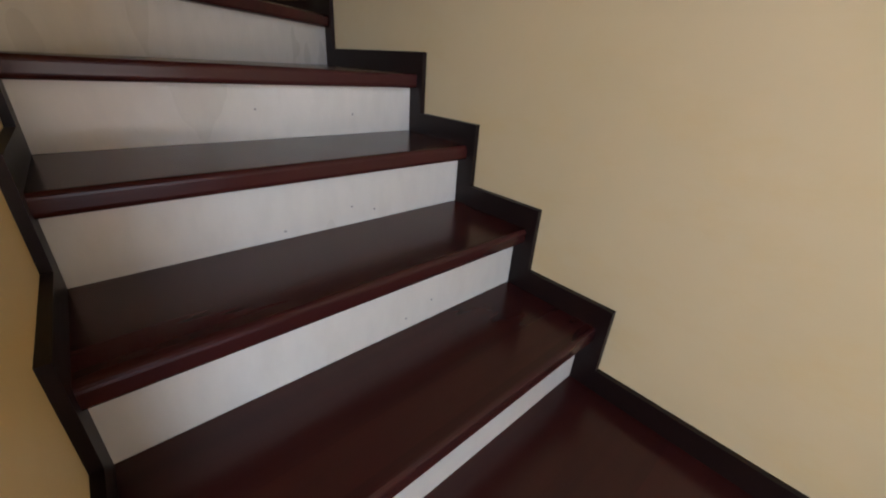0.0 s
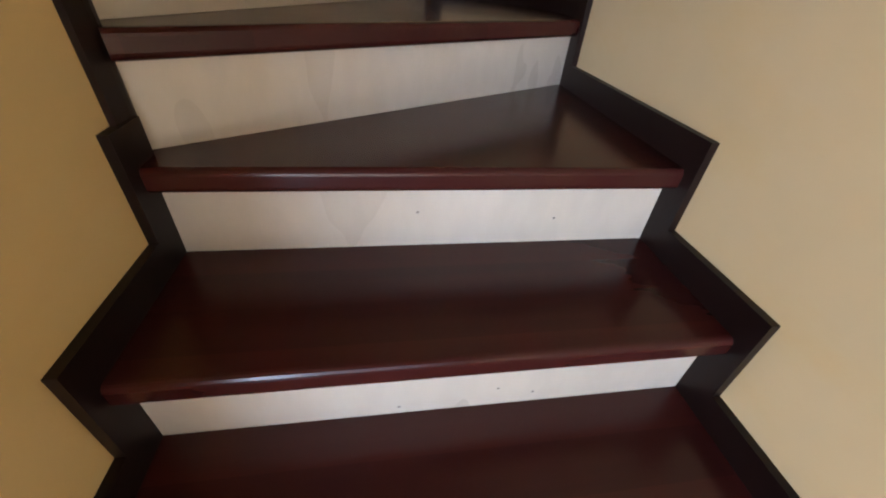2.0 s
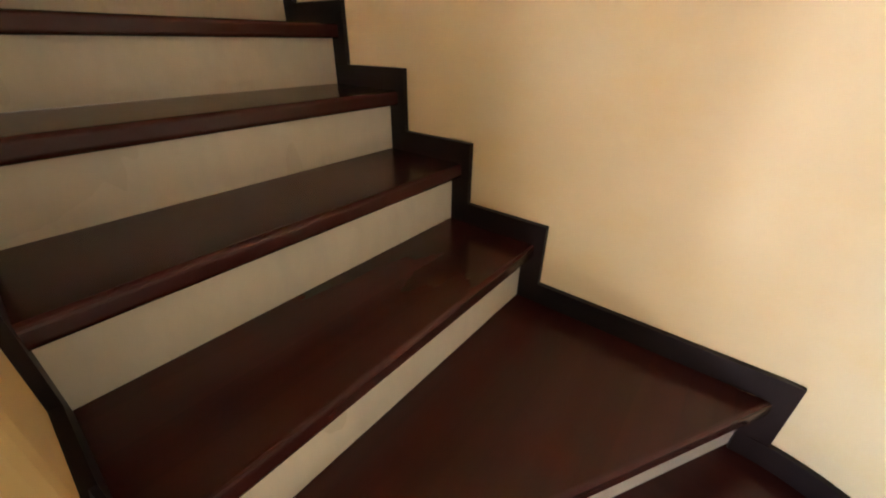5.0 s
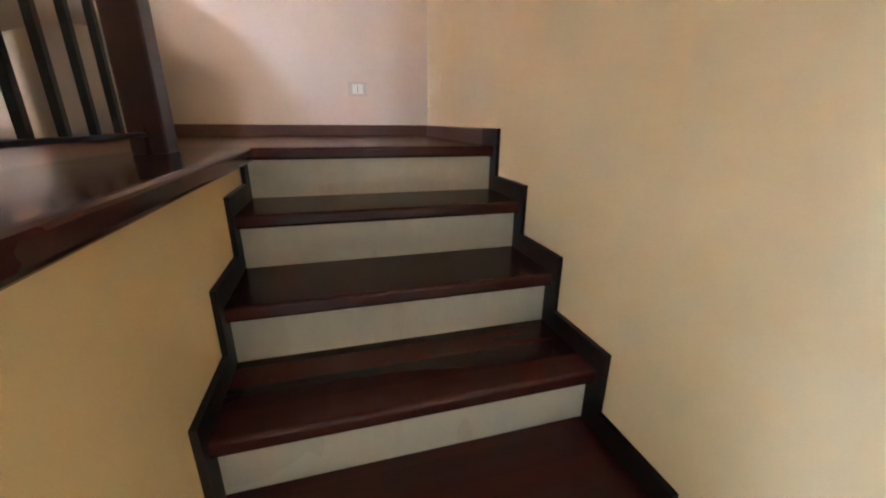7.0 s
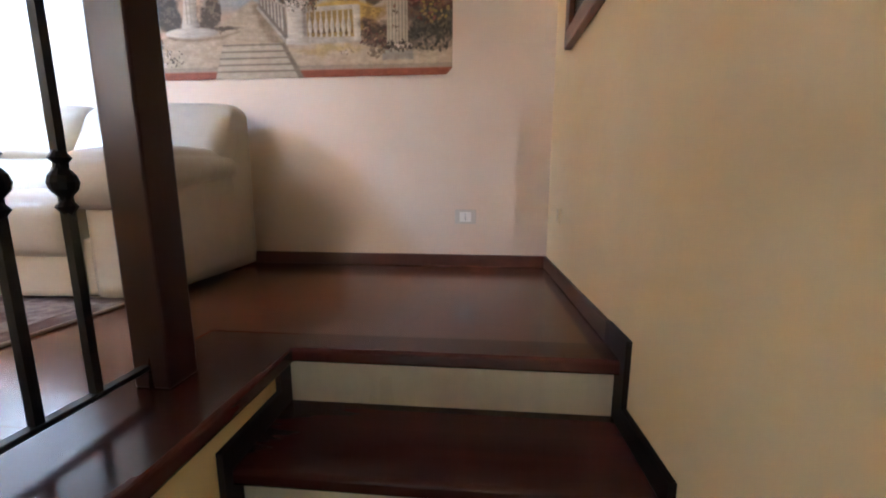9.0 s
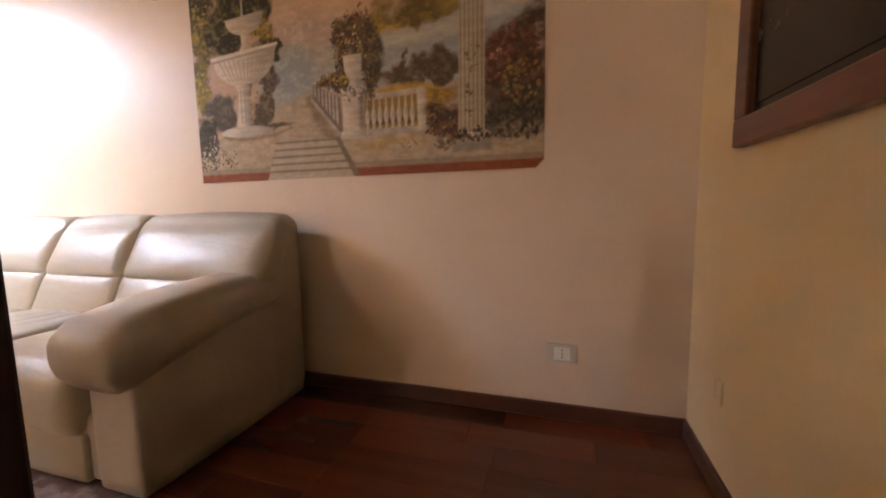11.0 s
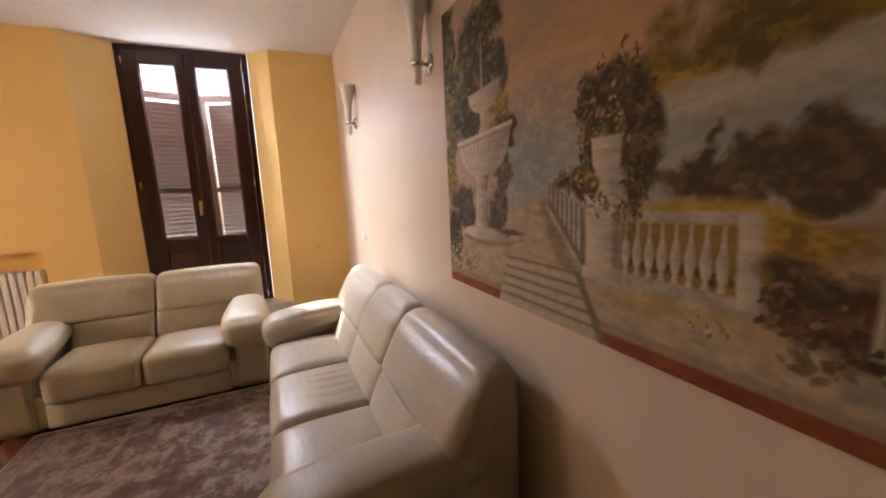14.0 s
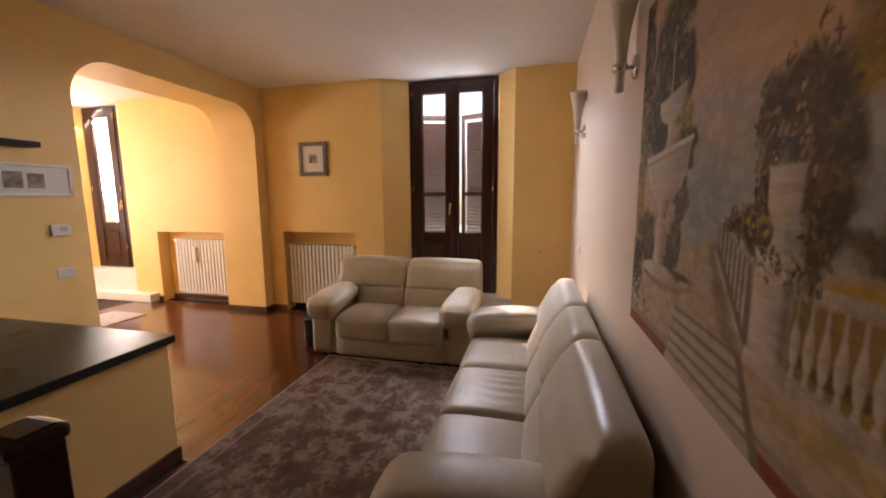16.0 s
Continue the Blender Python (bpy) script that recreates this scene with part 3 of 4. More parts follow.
# ---- rug ----
def rug_material():
    m, t, b = nodes_of("rug_pile")
    v = mapped(t, (1, 1, 1))
    big = noise_tex(t, v, 3.6, 6, 0.68)
    fine = noise_tex(t, v, 150, 2)
    blot = noise_tex(t, v, 8, 5, 0.7)
    col = ramp(t, big, [(0.36, (0.095, 0.055, 0.046)), (0.46, (0.15, 0.10, 0.082)), (0.54, (0.32, 0.25, 0.205)), (0.66, (0.13, 0.083, 0.068))])
    col = mix(t, ramp(t, blot, [(0.50, (0.0,) * 3), (0.60, (0.8,) * 3)]), col, (0.085, 0.046, 0.038))
    col = mix(t, ramp(t, fine, [(0.4, (0.45,) * 3), (0.65, (0.0,) * 3)]), col, (0.10, 0.06, 0.05))
    t.links.new(col, b.inputs["Base Color"])
    b.inputs["Roughness"].default_value = 0.95
    b.inputs["Specular IOR Level"].default_value = 0.1
    bump(t, b, fine, 0.6, 0.004)
    return m


M_RUG = rug_material()
M_RUGEDGE = plain("rug_binding", (0.36, 0.28, 0.22), (0.42, 0.33, 0.27), 0.9, 10, 120, 0.2)
M_RUGBAND = plain("rug_border", (0.15, 0.09, 0.075), (0.27, 0.19, 0.16), 0.95, 22, 140, 0.5)
rug = thing("rug", "worn brown and beige patterned rug before the sofas", "rug", (-2.93, 1.94, FLOOR))
bm = bmesh.new()
RX, RY = 1.10, 0.80
nx, ny = 44, 32
grid = [[bm.verts.new((-RX + 2 * RX * i / nx, -RY + 2 * RY * j / ny, 0.010 + 0.0012 * noise.noise((i * 0.31, j * 0.31, 2.0)))) for j in range(ny + 1)] for i in range(nx + 1)]
for i in range(nx):
    for j in range(ny):
        bm.faces.new((grid[i][j], grid[i + 1][j], grid[i + 1][j + 1], grid[i][j + 1]))
ext = bmesh.ops.extrude_face_region(bm, geom=bm.faces[:])
for g in ext["geom"]:
    if isinstance(g, bmesh.types.BMVert):
        g.co.z = 0.001
bmesh.ops.recalc_face_normals(bm, faces=bm.faces[:])
part("woven_field", bm, M_RUG, rug)
for a, b in [((-RX - 0.006, -RY - 0.006, 0.001), (RX + 0.006, -RY + 0.006, 0.0125)), ((-RX - 0.006, RY - 0.006, 0.001), (RX + 0.006, RY + 0.006, 0.0125)),
             ((-RX - 0.006, -RY + 0.006, 0.001), (-RX + 0.006, RY - 0.006, 0.0125)), ((RX - 0.006, -RY + 0.006, 0.001), (RX + 0.006, RY - 0.006, 0.0125))]:
    part("binding", box(a, b, 0.003), M_RUGEDGE, rug)
for a, b in [((-RX + 0.10, -RY + 0.10, 0.009), (RX - 0.10, -RY + 0.125, 0.0125)), ((-RX + 0.10, RY - 0.125, 0.009), (RX - 0.10, RY - 0.10, 0.0125)),
             ((-RX + 0.10, -RY + 0.125, 0.009), (-RX + 0.125, RY - 0.125, 0.0125)), ((RX - 0.125, -RY + 0.125, 0.009), (RX - 0.10, RY - 0.125, 0.0125))]:
    part("border_stripe", box(a, b), M_RUGBAND, rug)

link("doormat", pillow((-4.75, -2.75, FLOOR), (-4.05, -2.15, FLOOR + 0.012), 0.005, n=4), plain("doormat_weave", (0.30, 0.27, 0.26), (0.50, 0.46, 0.44), 0.95, 22, 140, 0.5), label="small pale grey mat near the garden door", category="mat")


# ---- windows ----
def window(name, label, y0, y1, z0, z1, x, leaves, rail_z, top):
    """A French window in the recess; leaves are (y0, y1) of the panes. Faces +x."""
    w = thing(name, label, "window", (x, (y0 + y1) / 2, z0), kind="structure")
    my = (y0 + y1) / 2

    def slab(name2, ya, yb, za, zb, xa, xb, mt=M_DOORWOOD, parent=w, bev=0.005):
        return part(name2, box((xa, ya - my, za - z0), (xb, yb - my, zb - z0), bev, 1), mt, parent)

    f = 0.055
    slab("frame_jamb", y0, y0 + f, z0, z1, -0.05, 0.03)
    slab("frame_jamb", y1 - f, y1, z0, z1, -0.05, 0.03)
    slab("frame_head", y0 + f, y1 - f, z1 - f, z1, -0.05, 0.03)
    slab("threshold", y0 + f, y1 - f, z0, z0 + 0.03, -0.05, 0.03)
    edges = [y0 + f + 0.003] + [(leaves[i][1] + leaves[i + 1][0]) / 2 for i in range(len(leaves) - 1)] + [y1 - f - 0.003]
    for i, (p0, p1) in enumerate(leaves):
        e0, e1 = edges[i] + 0.001, edges[i + 1] - 0.001
        leaf = slab("leaf", e0, p0, z0 + 0.033, z1 - f - 0.003, -0.03, 0.045)
        slab("stile", p1, e1, z0 + 0.033, z1 - f - 0.003, -0.03, 0.045, parent=leaf)
        slab("top_rail", p0, p1, top, z1 - f - 0.003, -0.03, 0.043, parent=leaf)
        slab("bottom_rail", p0, p1, rail_z - 0.11, rail_z, -0.03, 0.043, parent=leaf)
        slab("foot_rail", p0, p1, z0 + 0.033, z0 + 0.13, -0.03, 0.043, parent=leaf)
        slab("panel", p0, p1, z0 + 0.13, rail_z - 0.11, -0.02, 0.025, parent=leaf, bev=0.0)
        slab("raised_panel", p0 + 0.03, p1 - 0.03, z0 + 0.16, rail_z - 0.14, 0.02, 0.036, parent=leaf, bev=0.008)
        g = slab("pane", p0 - 0.005, p1 + 0.005, rail_z - 0.005, top + 0.005, 0.0, 0.006, M_GLASS, leaf, 0)
        g.visible_shadow = False
        for ya, yb, za, zb in ((p0, p0 + 0.012, rail_z, top), (p1 - 0.012, p1, rail_z, top), (p0 + 0.012, p1 - 0.012, rail_z, rail_z + 0.012), (p0 + 0.012, p1 - 0.012, top - 0.012, top)):
            slab("bead", ya, yb, za, zb, 0.008, 0.03, parent=leaf, bev=0.002)
    for zz in (z0 + 0.35, (z0 + z1) / 2, z1 - 0.16):
        for yy in (y0 + f - 0.004, y1 - f - 0.006):
            part("hinge", lathe([(0.007, -0.035), (0.007, 0.035)], 8, (0.052, yy - my, zz - z0)), M_BRASS, w)
    return w


def handle(w, y, z):
    bm = box((0.045, y - 0.014, z - 0.08), (0.052, y + 0.014, z + 0.06), 0.003, 1)
    add_box(bm, (0.052, y - 0.007, z - 0.007), (0.085, y + 0.007, z + 0.007))
    add_box(bm, (0.075, y - 0.008, z - 0.10), (0.088, y + 0.008, z + 0.008), 0.004, 2)
    part("handle", bm, M_BRASS, w, "brass lever handle")


w1 = window("window_1", "dark mahogany two-leaf French window, closed", 1.52, 2.685, 2.66, 5.41, -5.63, [(1.70, 2.01), (2.18, 2.487)], 3.455, 5.245)
handle(w1, 2.07 - 2.1025, 3.791 - 2.66)
w2 = window("window_2", "dark mahogany glazed garden door, closed", -4.155, -3.415, 2.78, 5.41, -5.63, [(-3.97, -3.62)], 3.53, 5.25)
handle(w2, -3.50 + 3.785, 3.85 - 2.78)
link("window_sill", box((-5.765, 1.206, FLOOR), (WEST + 0.03, 2.894, 2.655), 0.01, 2), M_STONE, kind="structure", label="raised pale stone sill in the window recess", category="sill")
link("door_step", boxes(((-5.765, -4.345, 2.432), (-5.44, -3.115, 2.775)), ((-5.44, -4.345, FLOOR), (WEST + 0.16, -2.66, 2.44)), bev=0.008), M_STONE, kind="structure",
     label="pale stone double step below the garden door", category="step")


# ---- shutters outside window 1 ----
def shutter(y_hinge, side, angle):
    s = thing("shutter", "brown louvred wooden shutter standing ajar outside", "shutter", (-5.792, y_hinge, 2.72), -angle * side, "window shutters")
    wd, ht = 0.53, 2.31
    sy = -side

    def bar(n, ya, yb, za, zb, xa=-0.02, xb=0.02, tilt=0.0):
        ya, yb = sorted((sy * ya, sy * yb))
        bm = box((xa, ya, za), (xb, yb, zb), 0.003)
        if tilt:
            bmesh.ops.rotate(bm, verts=bm.verts[:], cent=((xa + xb) / 2, 0, (za + zb) / 2), matrix=Matrix.Rotation(radians(tilt), 3, "Y"))
        part(n, bm, M_SHUTTER, s)

    bar("stile", 0, 0.06, 0, ht)
    bar("stile", wd - 0.06, wd, 0, ht)
    for z in (0.0, 1.22, ht - 0.07):
        bar("rail", 0.06, wd - 0.06, z, z + (0.05 if z == 1.22 else 0.07))
    n = 44
    for i in range(n):
        z = 0.10 + i * (ht - 0.19) / n
        bar("slat", 0.06, wd - 0.075, z, z + 0.007, -0.036, 0.036, -42)


shutter(1.56, -1, 18)
shutter(2.66, 1, 18)
link("outside_ground", box((-60, -60, -0.6), (-5.9, 60, -0.4)), M_STONE, kind="structure", label="paved street outside", category="ground")



# ---- radiators ----
def radiator(y0, n, x, z0, z1, valve):
    r = thing("radiator", "cream enamelled column radiator in a wall niche", "radiator", (x, y0, z0), group="radiators")
    h = z1 - z0
    for i in range(n):
        bm = bmesh.new()
        for dx in (-0.035, 0.035):
            add_box(bm, (dx - 0.012, i * 0.06 - 0.023, 0.02), (dx + 0.012, i * 0.06 + 0.023, h - 0.02), 0.009, 2)
        for z in (0.0, h - 0.05):
            add_box(bm, (-0.05, i * 0.06 - 0.024, z), (0.05, i * 0.06 + 0.024, z + 0.05), 0.014, 2)
        part("column", bm, M_RAD, r)
    for z in (0.03, h - 0.03):
        bm = lathe([(0.012, -0.06), (0.012, 0.0)], 10)
        for v in bm.verts:
            v.co = Vector((v.co.x, v.co.z - 0.03, z + v.co.y))
        part("pipe", bm, M_RAD, r)
    for yy in (0.1, (n - 1) * 0.06 - 0.1):
        part("bracket", box((-0.13, yy - 0.01, h - 0.12), (-0.04, yy + 0.01, h - 0.10)), M_RAD, r)
    if valve:
        yv = 0.36
        part("heat_meter", box((0.05, yv - 0.03, h - 0.36), (0.085, yv + 0.03, h - 0.12), 0.01, 2), M_PLASTIC, r, "white plastic heat meter")
    return r


radiator(-0.25, 17, -5.49, 2.40, 3.275, False)
radiator(-2.30, 16, -5.49, 2.44, 3.31, True)


# ---- wall lamps ----
def sconce(x, z):
    s = thing("wall_lamp", "trumpet-shaped frosted glass wall lamp on a chrome plate, unlit", "wall lamp", (x, NORTH, z), group="wall lamps")
    bm = lathe([(0.055, 0.0), (0.055, 0.008), (0.046, 0.016), (0.02, 0.022)], 24)
    for v in bm.verts:
        v.co = Vector((v.co.x, -v.co.z, v.co.y))
    part("wall_plate", bm, M_CHROME, s, smooth=True)
    bm = lathe([(0.011, 0.0), (0.011, 0.040)], 10)
    for v in bm.verts:
        v.co = Vector((v.co.x, -v.co.z - 0.02, v.co.y))
    add_lathe(bm, [(0.004, -0.02), (0.03, -0.016), (0.033, 0.0), (0.03, 0.016), (0.004, 0.02)], 14, (0, -0.068, 0))
    part("arm", bm, M_CHROME, s, smooth=True)
    prof = []
    for i in range(15):
        f = i / 14
        prof.append((0.019 + 0.012 * f + 0.046 * f ** 2.8, -0.105 + 0.44 * f))
    prof2 = [(r - 0.005, zz) for r, zz in prof[::-1][:-1]]
    part("shade", lathe(prof + prof2 + [(0.012, -0.09)], 28, (0, -0.068, 0)), M_SHADE, s, "frosted cream glass trumpet shade", True)
    return s


sconce(-2.596, 4.49)
sconce(-4.399, 4.506)


# ---- electrical plates ----
def plate(name, label, at, turn, w, h, mt, holes, category="socket"):
    """A wall plate; local x across, y out of the wall towards -y."""
    p = thing(name, label, category, at, turn)
    part("cover", box((-w / 2, -0.010, -h / 2), (w / 2, 0, h / 2), 0.004, 2), mt, p)
    part("insert", box((-w * 0.27, -0.0125, -h * 0.34), (w * 0.27, -0.009, h * 0.34), 0.001), M_PLASTIC, p)
    for dx, dz in holes:
        part("hole", box((dx - 0.003, -0.0135, dz - 0.003), (dx + 0.003, -0.012, dz + 0.003)), M_BLACKHOLE, p)
    return p


plate("wall_socket", "grey wall socket plate on the ivory wall", (-0.483, NORTH, 2.61), 0, 0.125, 0.085, M_GREYPL, [(0, 0.016), (0, 0.0), (0, -0.016)])
blank = thing("wall_plate", "cream blanking plate with a narrow slot low on the stair wall", "plate", (0, 3.295, 2.643), -90)
part("cover", box((-0.05, -0.006, -0.04), (0.05, 0, 0.04), 0.003, 2), M_EAST, blank)
part("slot", box((-0.004, -0.0072, -0.032), (0.001, -0.0055, 0.034)), M_GREYPL, blank, "narrow grey slot")
plate("wall_socket", "white socket plate in the corner by the window", (-4.43, NORTH, 3.43), 0, 0.12, 0.08, M_PLASTIC, [(0, 0.016), (0, 0), (0, -0.016)])
plate("light_switch", "white light switch plate beside the archway", (-2.917, -0.556, 3.329), 180, 0.12, 0.08, M_PLASTIC, [], "switch")
th = thing("thermostat", "white wall thermostat with a small grey screen", "thermostat", (-2.91, -0.556, 3.68), 180)
part("case", box((-0.065, -0.03, -0.045), (0.065, 0, 0.045), 0.006, 2), M_PLASTIC, th)
part("screen", box((-0.01, -0.0315, -0.01), (0.045, -0.029, 0.028)), M_GREYPL, th, "grey display")
nail = link("nail", lathe([(0.002, 0), (0.009, 0.004), (0.004, 0.008)], 8), M_BLACKHOLE, label="small dark nail in the yellow wall", category="nail")
nail.matrix_world = pose(WEST, 3.228, 3.26, 0, 90, 0)


# ---- pictures ----
def picture(name, label, at, turn, w, h, fw, depth, frame_mt, mat_w, mat_mt, prints, print_mt, category="picture"):
    p = thing(name, label, category, at, turn)
    for xa, xb, za, zb in ((-w / 2, w / 2, h / 2 - fw, h / 2), (-w / 2, w / 2, -h / 2, -h / 2 + fw), (-w / 2, -w / 2 + fw, -h / 2 + fw, h / 2 - fw), (w / 2 - fw, w / 2, -h / 2 + fw, h / 2 - fw)):
        part("frame_bar", box((xa, -depth, za), (xb, 0, zb), 0.005, 2), frame_mt, p)
    part("mat_board", box((-w / 2 + fw, -depth * 0.45, -h / 2 + fw), (w / 2 - fw, 0, h / 2 - fw)), mat_mt, p)
    for x0, x1, z0, z1 in prints:
        part("print", box((x0, -depth * 0.45 - 0.003, z0), (x1, -depth * 0.45 + 0.001, z1)), print_mt, p)
    return p


picture("framed_print", "small sepia print in a grey wooden frame", (WEST, 0.212, 4.449), 90, 0.42, 0.452, 0.055, 0.025, M_FRAME, 0.09, M_PAPER, [(-0.06, 0.06, -0.055, 0.06)], M_PRINT)
picture("framed_picture", "dark picture in a red-brown wooden frame on the stair wall", (0, 2.80, 3.85), -90, 0.80, 0.90, 0.075, 0.035, M_PICWOOD, 0.05, M_DARKPRINT, [(-0.3, 0.3, -0.35, 0.35)], M_DARKPRINT)
picture("long_framed_print", "long white framed pair of grey prints beside the archway", (-2.655, -0.556, 4.07), 180, 0.76, 0.245, 0.022, 0.02, M_PLASTIC, 0.05, M_PAPER,
        [(0.10, 0.20, -0.06, 0.05), (-0.04, 0.07, -0.06, 0.06)], M_PRINT)
link("wall_shelf", box((-2.78, -0.556, 4.305), (-2.05, -0.40, 4.345), 0.004, 2), M_SKIRT, label="thin dark wooden wall shelf", category="shelf")

# ---- bag beside the small sofa ----
bag = thing("travel_bag", "small black upright bag with a silver trim beside the sofa", "bag", (-4.33, 0.78, FLOOR), 8)
part("body", pillow((-0.12, -0.075, 0.0), (0.12, 0.075, 0.33), 0.035, (0.01, 0.01, 0.0), 8), M_BAG, bag, smooth=True)
part("flap", pillow((-0.125, -0.08, 0.255), (0.125, 0.08, 0.345), 0.03, n=6), M_BAG, bag, smooth=True)
part("trim", box((0.119, -0.05, 0.30), (0.128, 0.05, 0.325), 0.003), M_SILVER, bag, "silver metal trim")
bm = bmesh.new()
pts = [(0.0, 0.05 * math.cos(a), 0.335 + 0.05 * math.sin(a)) for a in [math.pi * i / 8 for i in range(9)]]
for a, b in zip(pts, pts[1:]):
    d = Vector(b) - Vector(a)
    mm = Matrix.Translation(Vector(a) + d / 2) @ d.to_track_quat("Z", "Y").to_matrix().to_4x4()
    bmesh.ops.create_cone(bm, cap_ends=True, segments=6, radius1=0.007, radius2=0.007, depth=d.length * 1.1, matrix=mm)
part("carry_handle", bm, M_BAG, bag)


# ---- mural ----
MX0, MX1, MZ0, MZ1 = -2.417, -0.566, 3.410, 4.645
CELL = 0.003
rng = np.random.RandomState(7)
NX, NZ = round((MX1 - MX0) / CELL), round((MZ1 - MZ0) / CELL)
PX, PZ = np.meshgrid(np.linspace(MX0, MX1, NX + 1), np.linspace(MZ0, MZ1, NZ + 1))
canvas = np.zeros((NZ + 1, NX + 1, 3))


def cloud(sx, sz, octaves=5, gain=0.55):
    """Smooth noise from 0 to 1 over the canvas; sx, sz: the size of its largest blots in metres."""
    total, amp, norm = np.zeros_like(PX), 1.0, 0.0
    for _ in range(octaves):
        u, v = (PX - MX0) / sx, (PZ - MZ0) / sz
        iu, iv = u.astype(int), v.astype(int)
        fu, fv = u - iu, v - iv
        fu, fv = fu * fu * (3 - 2 * fu), fv * fv * (3 - 2 * fv)
        g = rng.rand(iv.max() + 2, iu.max() + 2)
        total += amp * ((g[iv, iu] * (1 - fu) + g[iv, iu + 1] * fu) * (1 - fv) + (g[iv + 1, iu] * (1 - fu) + g[iv + 1, iu + 1] * fu) * fv)
        norm += amp
        amp, sx, sz = amp * gain, sx / 2, sz / 2
    return np.clip((total / norm - 0.5) * 1.7 + 0.5, 0, 1)


RAG_X, RAG_Z = cloud(0.11, 0.11) - 0.5, cloud(0.10, 0.10) - 0.5
FLECK, DRAG = cloud(0.030, 0.022, 3, 0.7), cloud(0.10, 0.016, 4, 0.7)


def tone(dark, light, k):
    return np.array(dark) + (np.array(light) - np.array(dark)) * np.clip(k, 0, 1)[..., None]


def lay_on(mask, colour):
    canvas[:] += (colour - canvas) * np.clip(mask, 0, 1)[..., None]


def clump(x, z, rx, rz, dark, light, soft=0.25, rag=1.0, lit=0.0):
    """A mass of foliage, cloud or land with a ragged soft edge, lighter in flecks and towards its top."""
    dx, dz = (PX + 0.13 * rag * RAG_X - x) / rx, (PZ + 0.13 * rag * RAG_Z - z) / rz
    d = np.sqrt(dx * dx + dz * dz)
    k = (FLECK - 0.42) * 2.4 + lit * (dz - dx) * 0.5
    lay_on((1 + soft - d) / (2 * soft), tone(dark, light, k))


def inside(poly, soft=0.004):
    """How far each spot lies inside a polygon, as a mask with a soft edge."""
    hit, near = np.zeros(PX.shape, bool), np.full(PX.shape, 9.0)
    for (x0, z0), (x1, z1) in zip(poly, poly[1:] + poly[:1]):
        if z0 != z1:
            hit ^= ((z0 > PZ) != (z1 > PZ)) & (PX < (x1 - x0) * (PZ - z0) / (z1 - z0) + x0)
        ex, ez = x1 - x0, z1 - z0
        f = np.clip(((PX - x0) * ex + (PZ - z0) * ez) / (ex * ex + ez * ez + 1e-12), 0, 1)
        near = np.minimum(near, np.hypot(PX - x0 - f * ex, PZ - z0 - f * ez))
    return np.clip(0.5 + np.where(hit, near, -near) / (2 * soft), 0, 1)


def shape(poly, dark, light=None, soft=0.004, lean=None):
    """A painted shape; lean: (x of its lit side, x of its shaded side)."""
    k = 0.35 + (FLECK - 0.5) * 0.5 + (DRAG - 0.5) * 0.3
    if lean:
        k = (lean[1] - PX) / (lean[1] - lean[0]) + (DRAG - 0.5) * 0.5
    lay_on(inside(poly, soft), tone(dark, light or dark, k))


def dabs(x, z, rx, rz, count, size, colours, long=1.8, fall=0.0):
    """Brush dabs strewn over an ellipse."""
    for _ in range(count):
        a, r = rng.uniform(0, 6.283), rng.rand() ** 0.6
        cx, cz = x + rx * r * math.cos(a), z + rz * r * math.sin(a)
        s, t = size * rng.uniform(0.5, 1.5), rng.uniform(0, 3.14)
        i0, i1 = int((cx - 2 * s - MX0) / CELL), int((cx + 2 * s - MX0) / CELL) + 2
        j0, j1 = int((cz - 2 * s - MZ0) / CELL), int((cz + 2 * s - MZ0) / CELL) + 2
        i0, j0 = max(0, i0), max(0, j0)
        if i1 <= i0 or j1 <= j0:
            continue
        wx, wz = PX[j0:j1, i0:i1] - cx, PZ[j0:j1, i0:i1] - cz
        p, q = wx * math.cos(t) + wz * math.sin(t), -wx * math.sin(t) + wz * math.cos(t)
        m = np.clip((1.0 - np.hypot(p / s, q * long / s)) * 2.5, 0, 0.85)[..., None]
        c = np.array(colours[rng.randint(len(colours))]) * rng.uniform(0.75, 1.25)
        canvas[j0:j1, i0:i1] += (c - canvas[j0:j1, i0:i1]) * m


GREEN_D, GREEN, OLIVE_C, GOLD = (0.070, 0.062, 0.040), (0.15, 0.135, 0.080), (0.25, 0.20, 0.060), (0.46, 0.34, 0.085)
MARBLE, MARBLE_S, MARBLE_D = (0.62, 0.56, 0.49), (0.36, 0.32, 0.28), (0.20, 0.17, 0.15)
SAND, SAND_L, EARTH = (0.40, 0.32, 0.235), (0.54, 0.45, 0.35), (0.25, 0.19, 0.13)
MIST, MIST_L, BLUE = (0.33, 0.335, 0.335), (0.47, 0.45, 0.42), (0.31, 0.345, 0.38)
WINE, ROSE, PALE = (0.13, 0.062, 0.048), (0.30, 0.13, 0.105), (0.56, 0.47, 0.41)

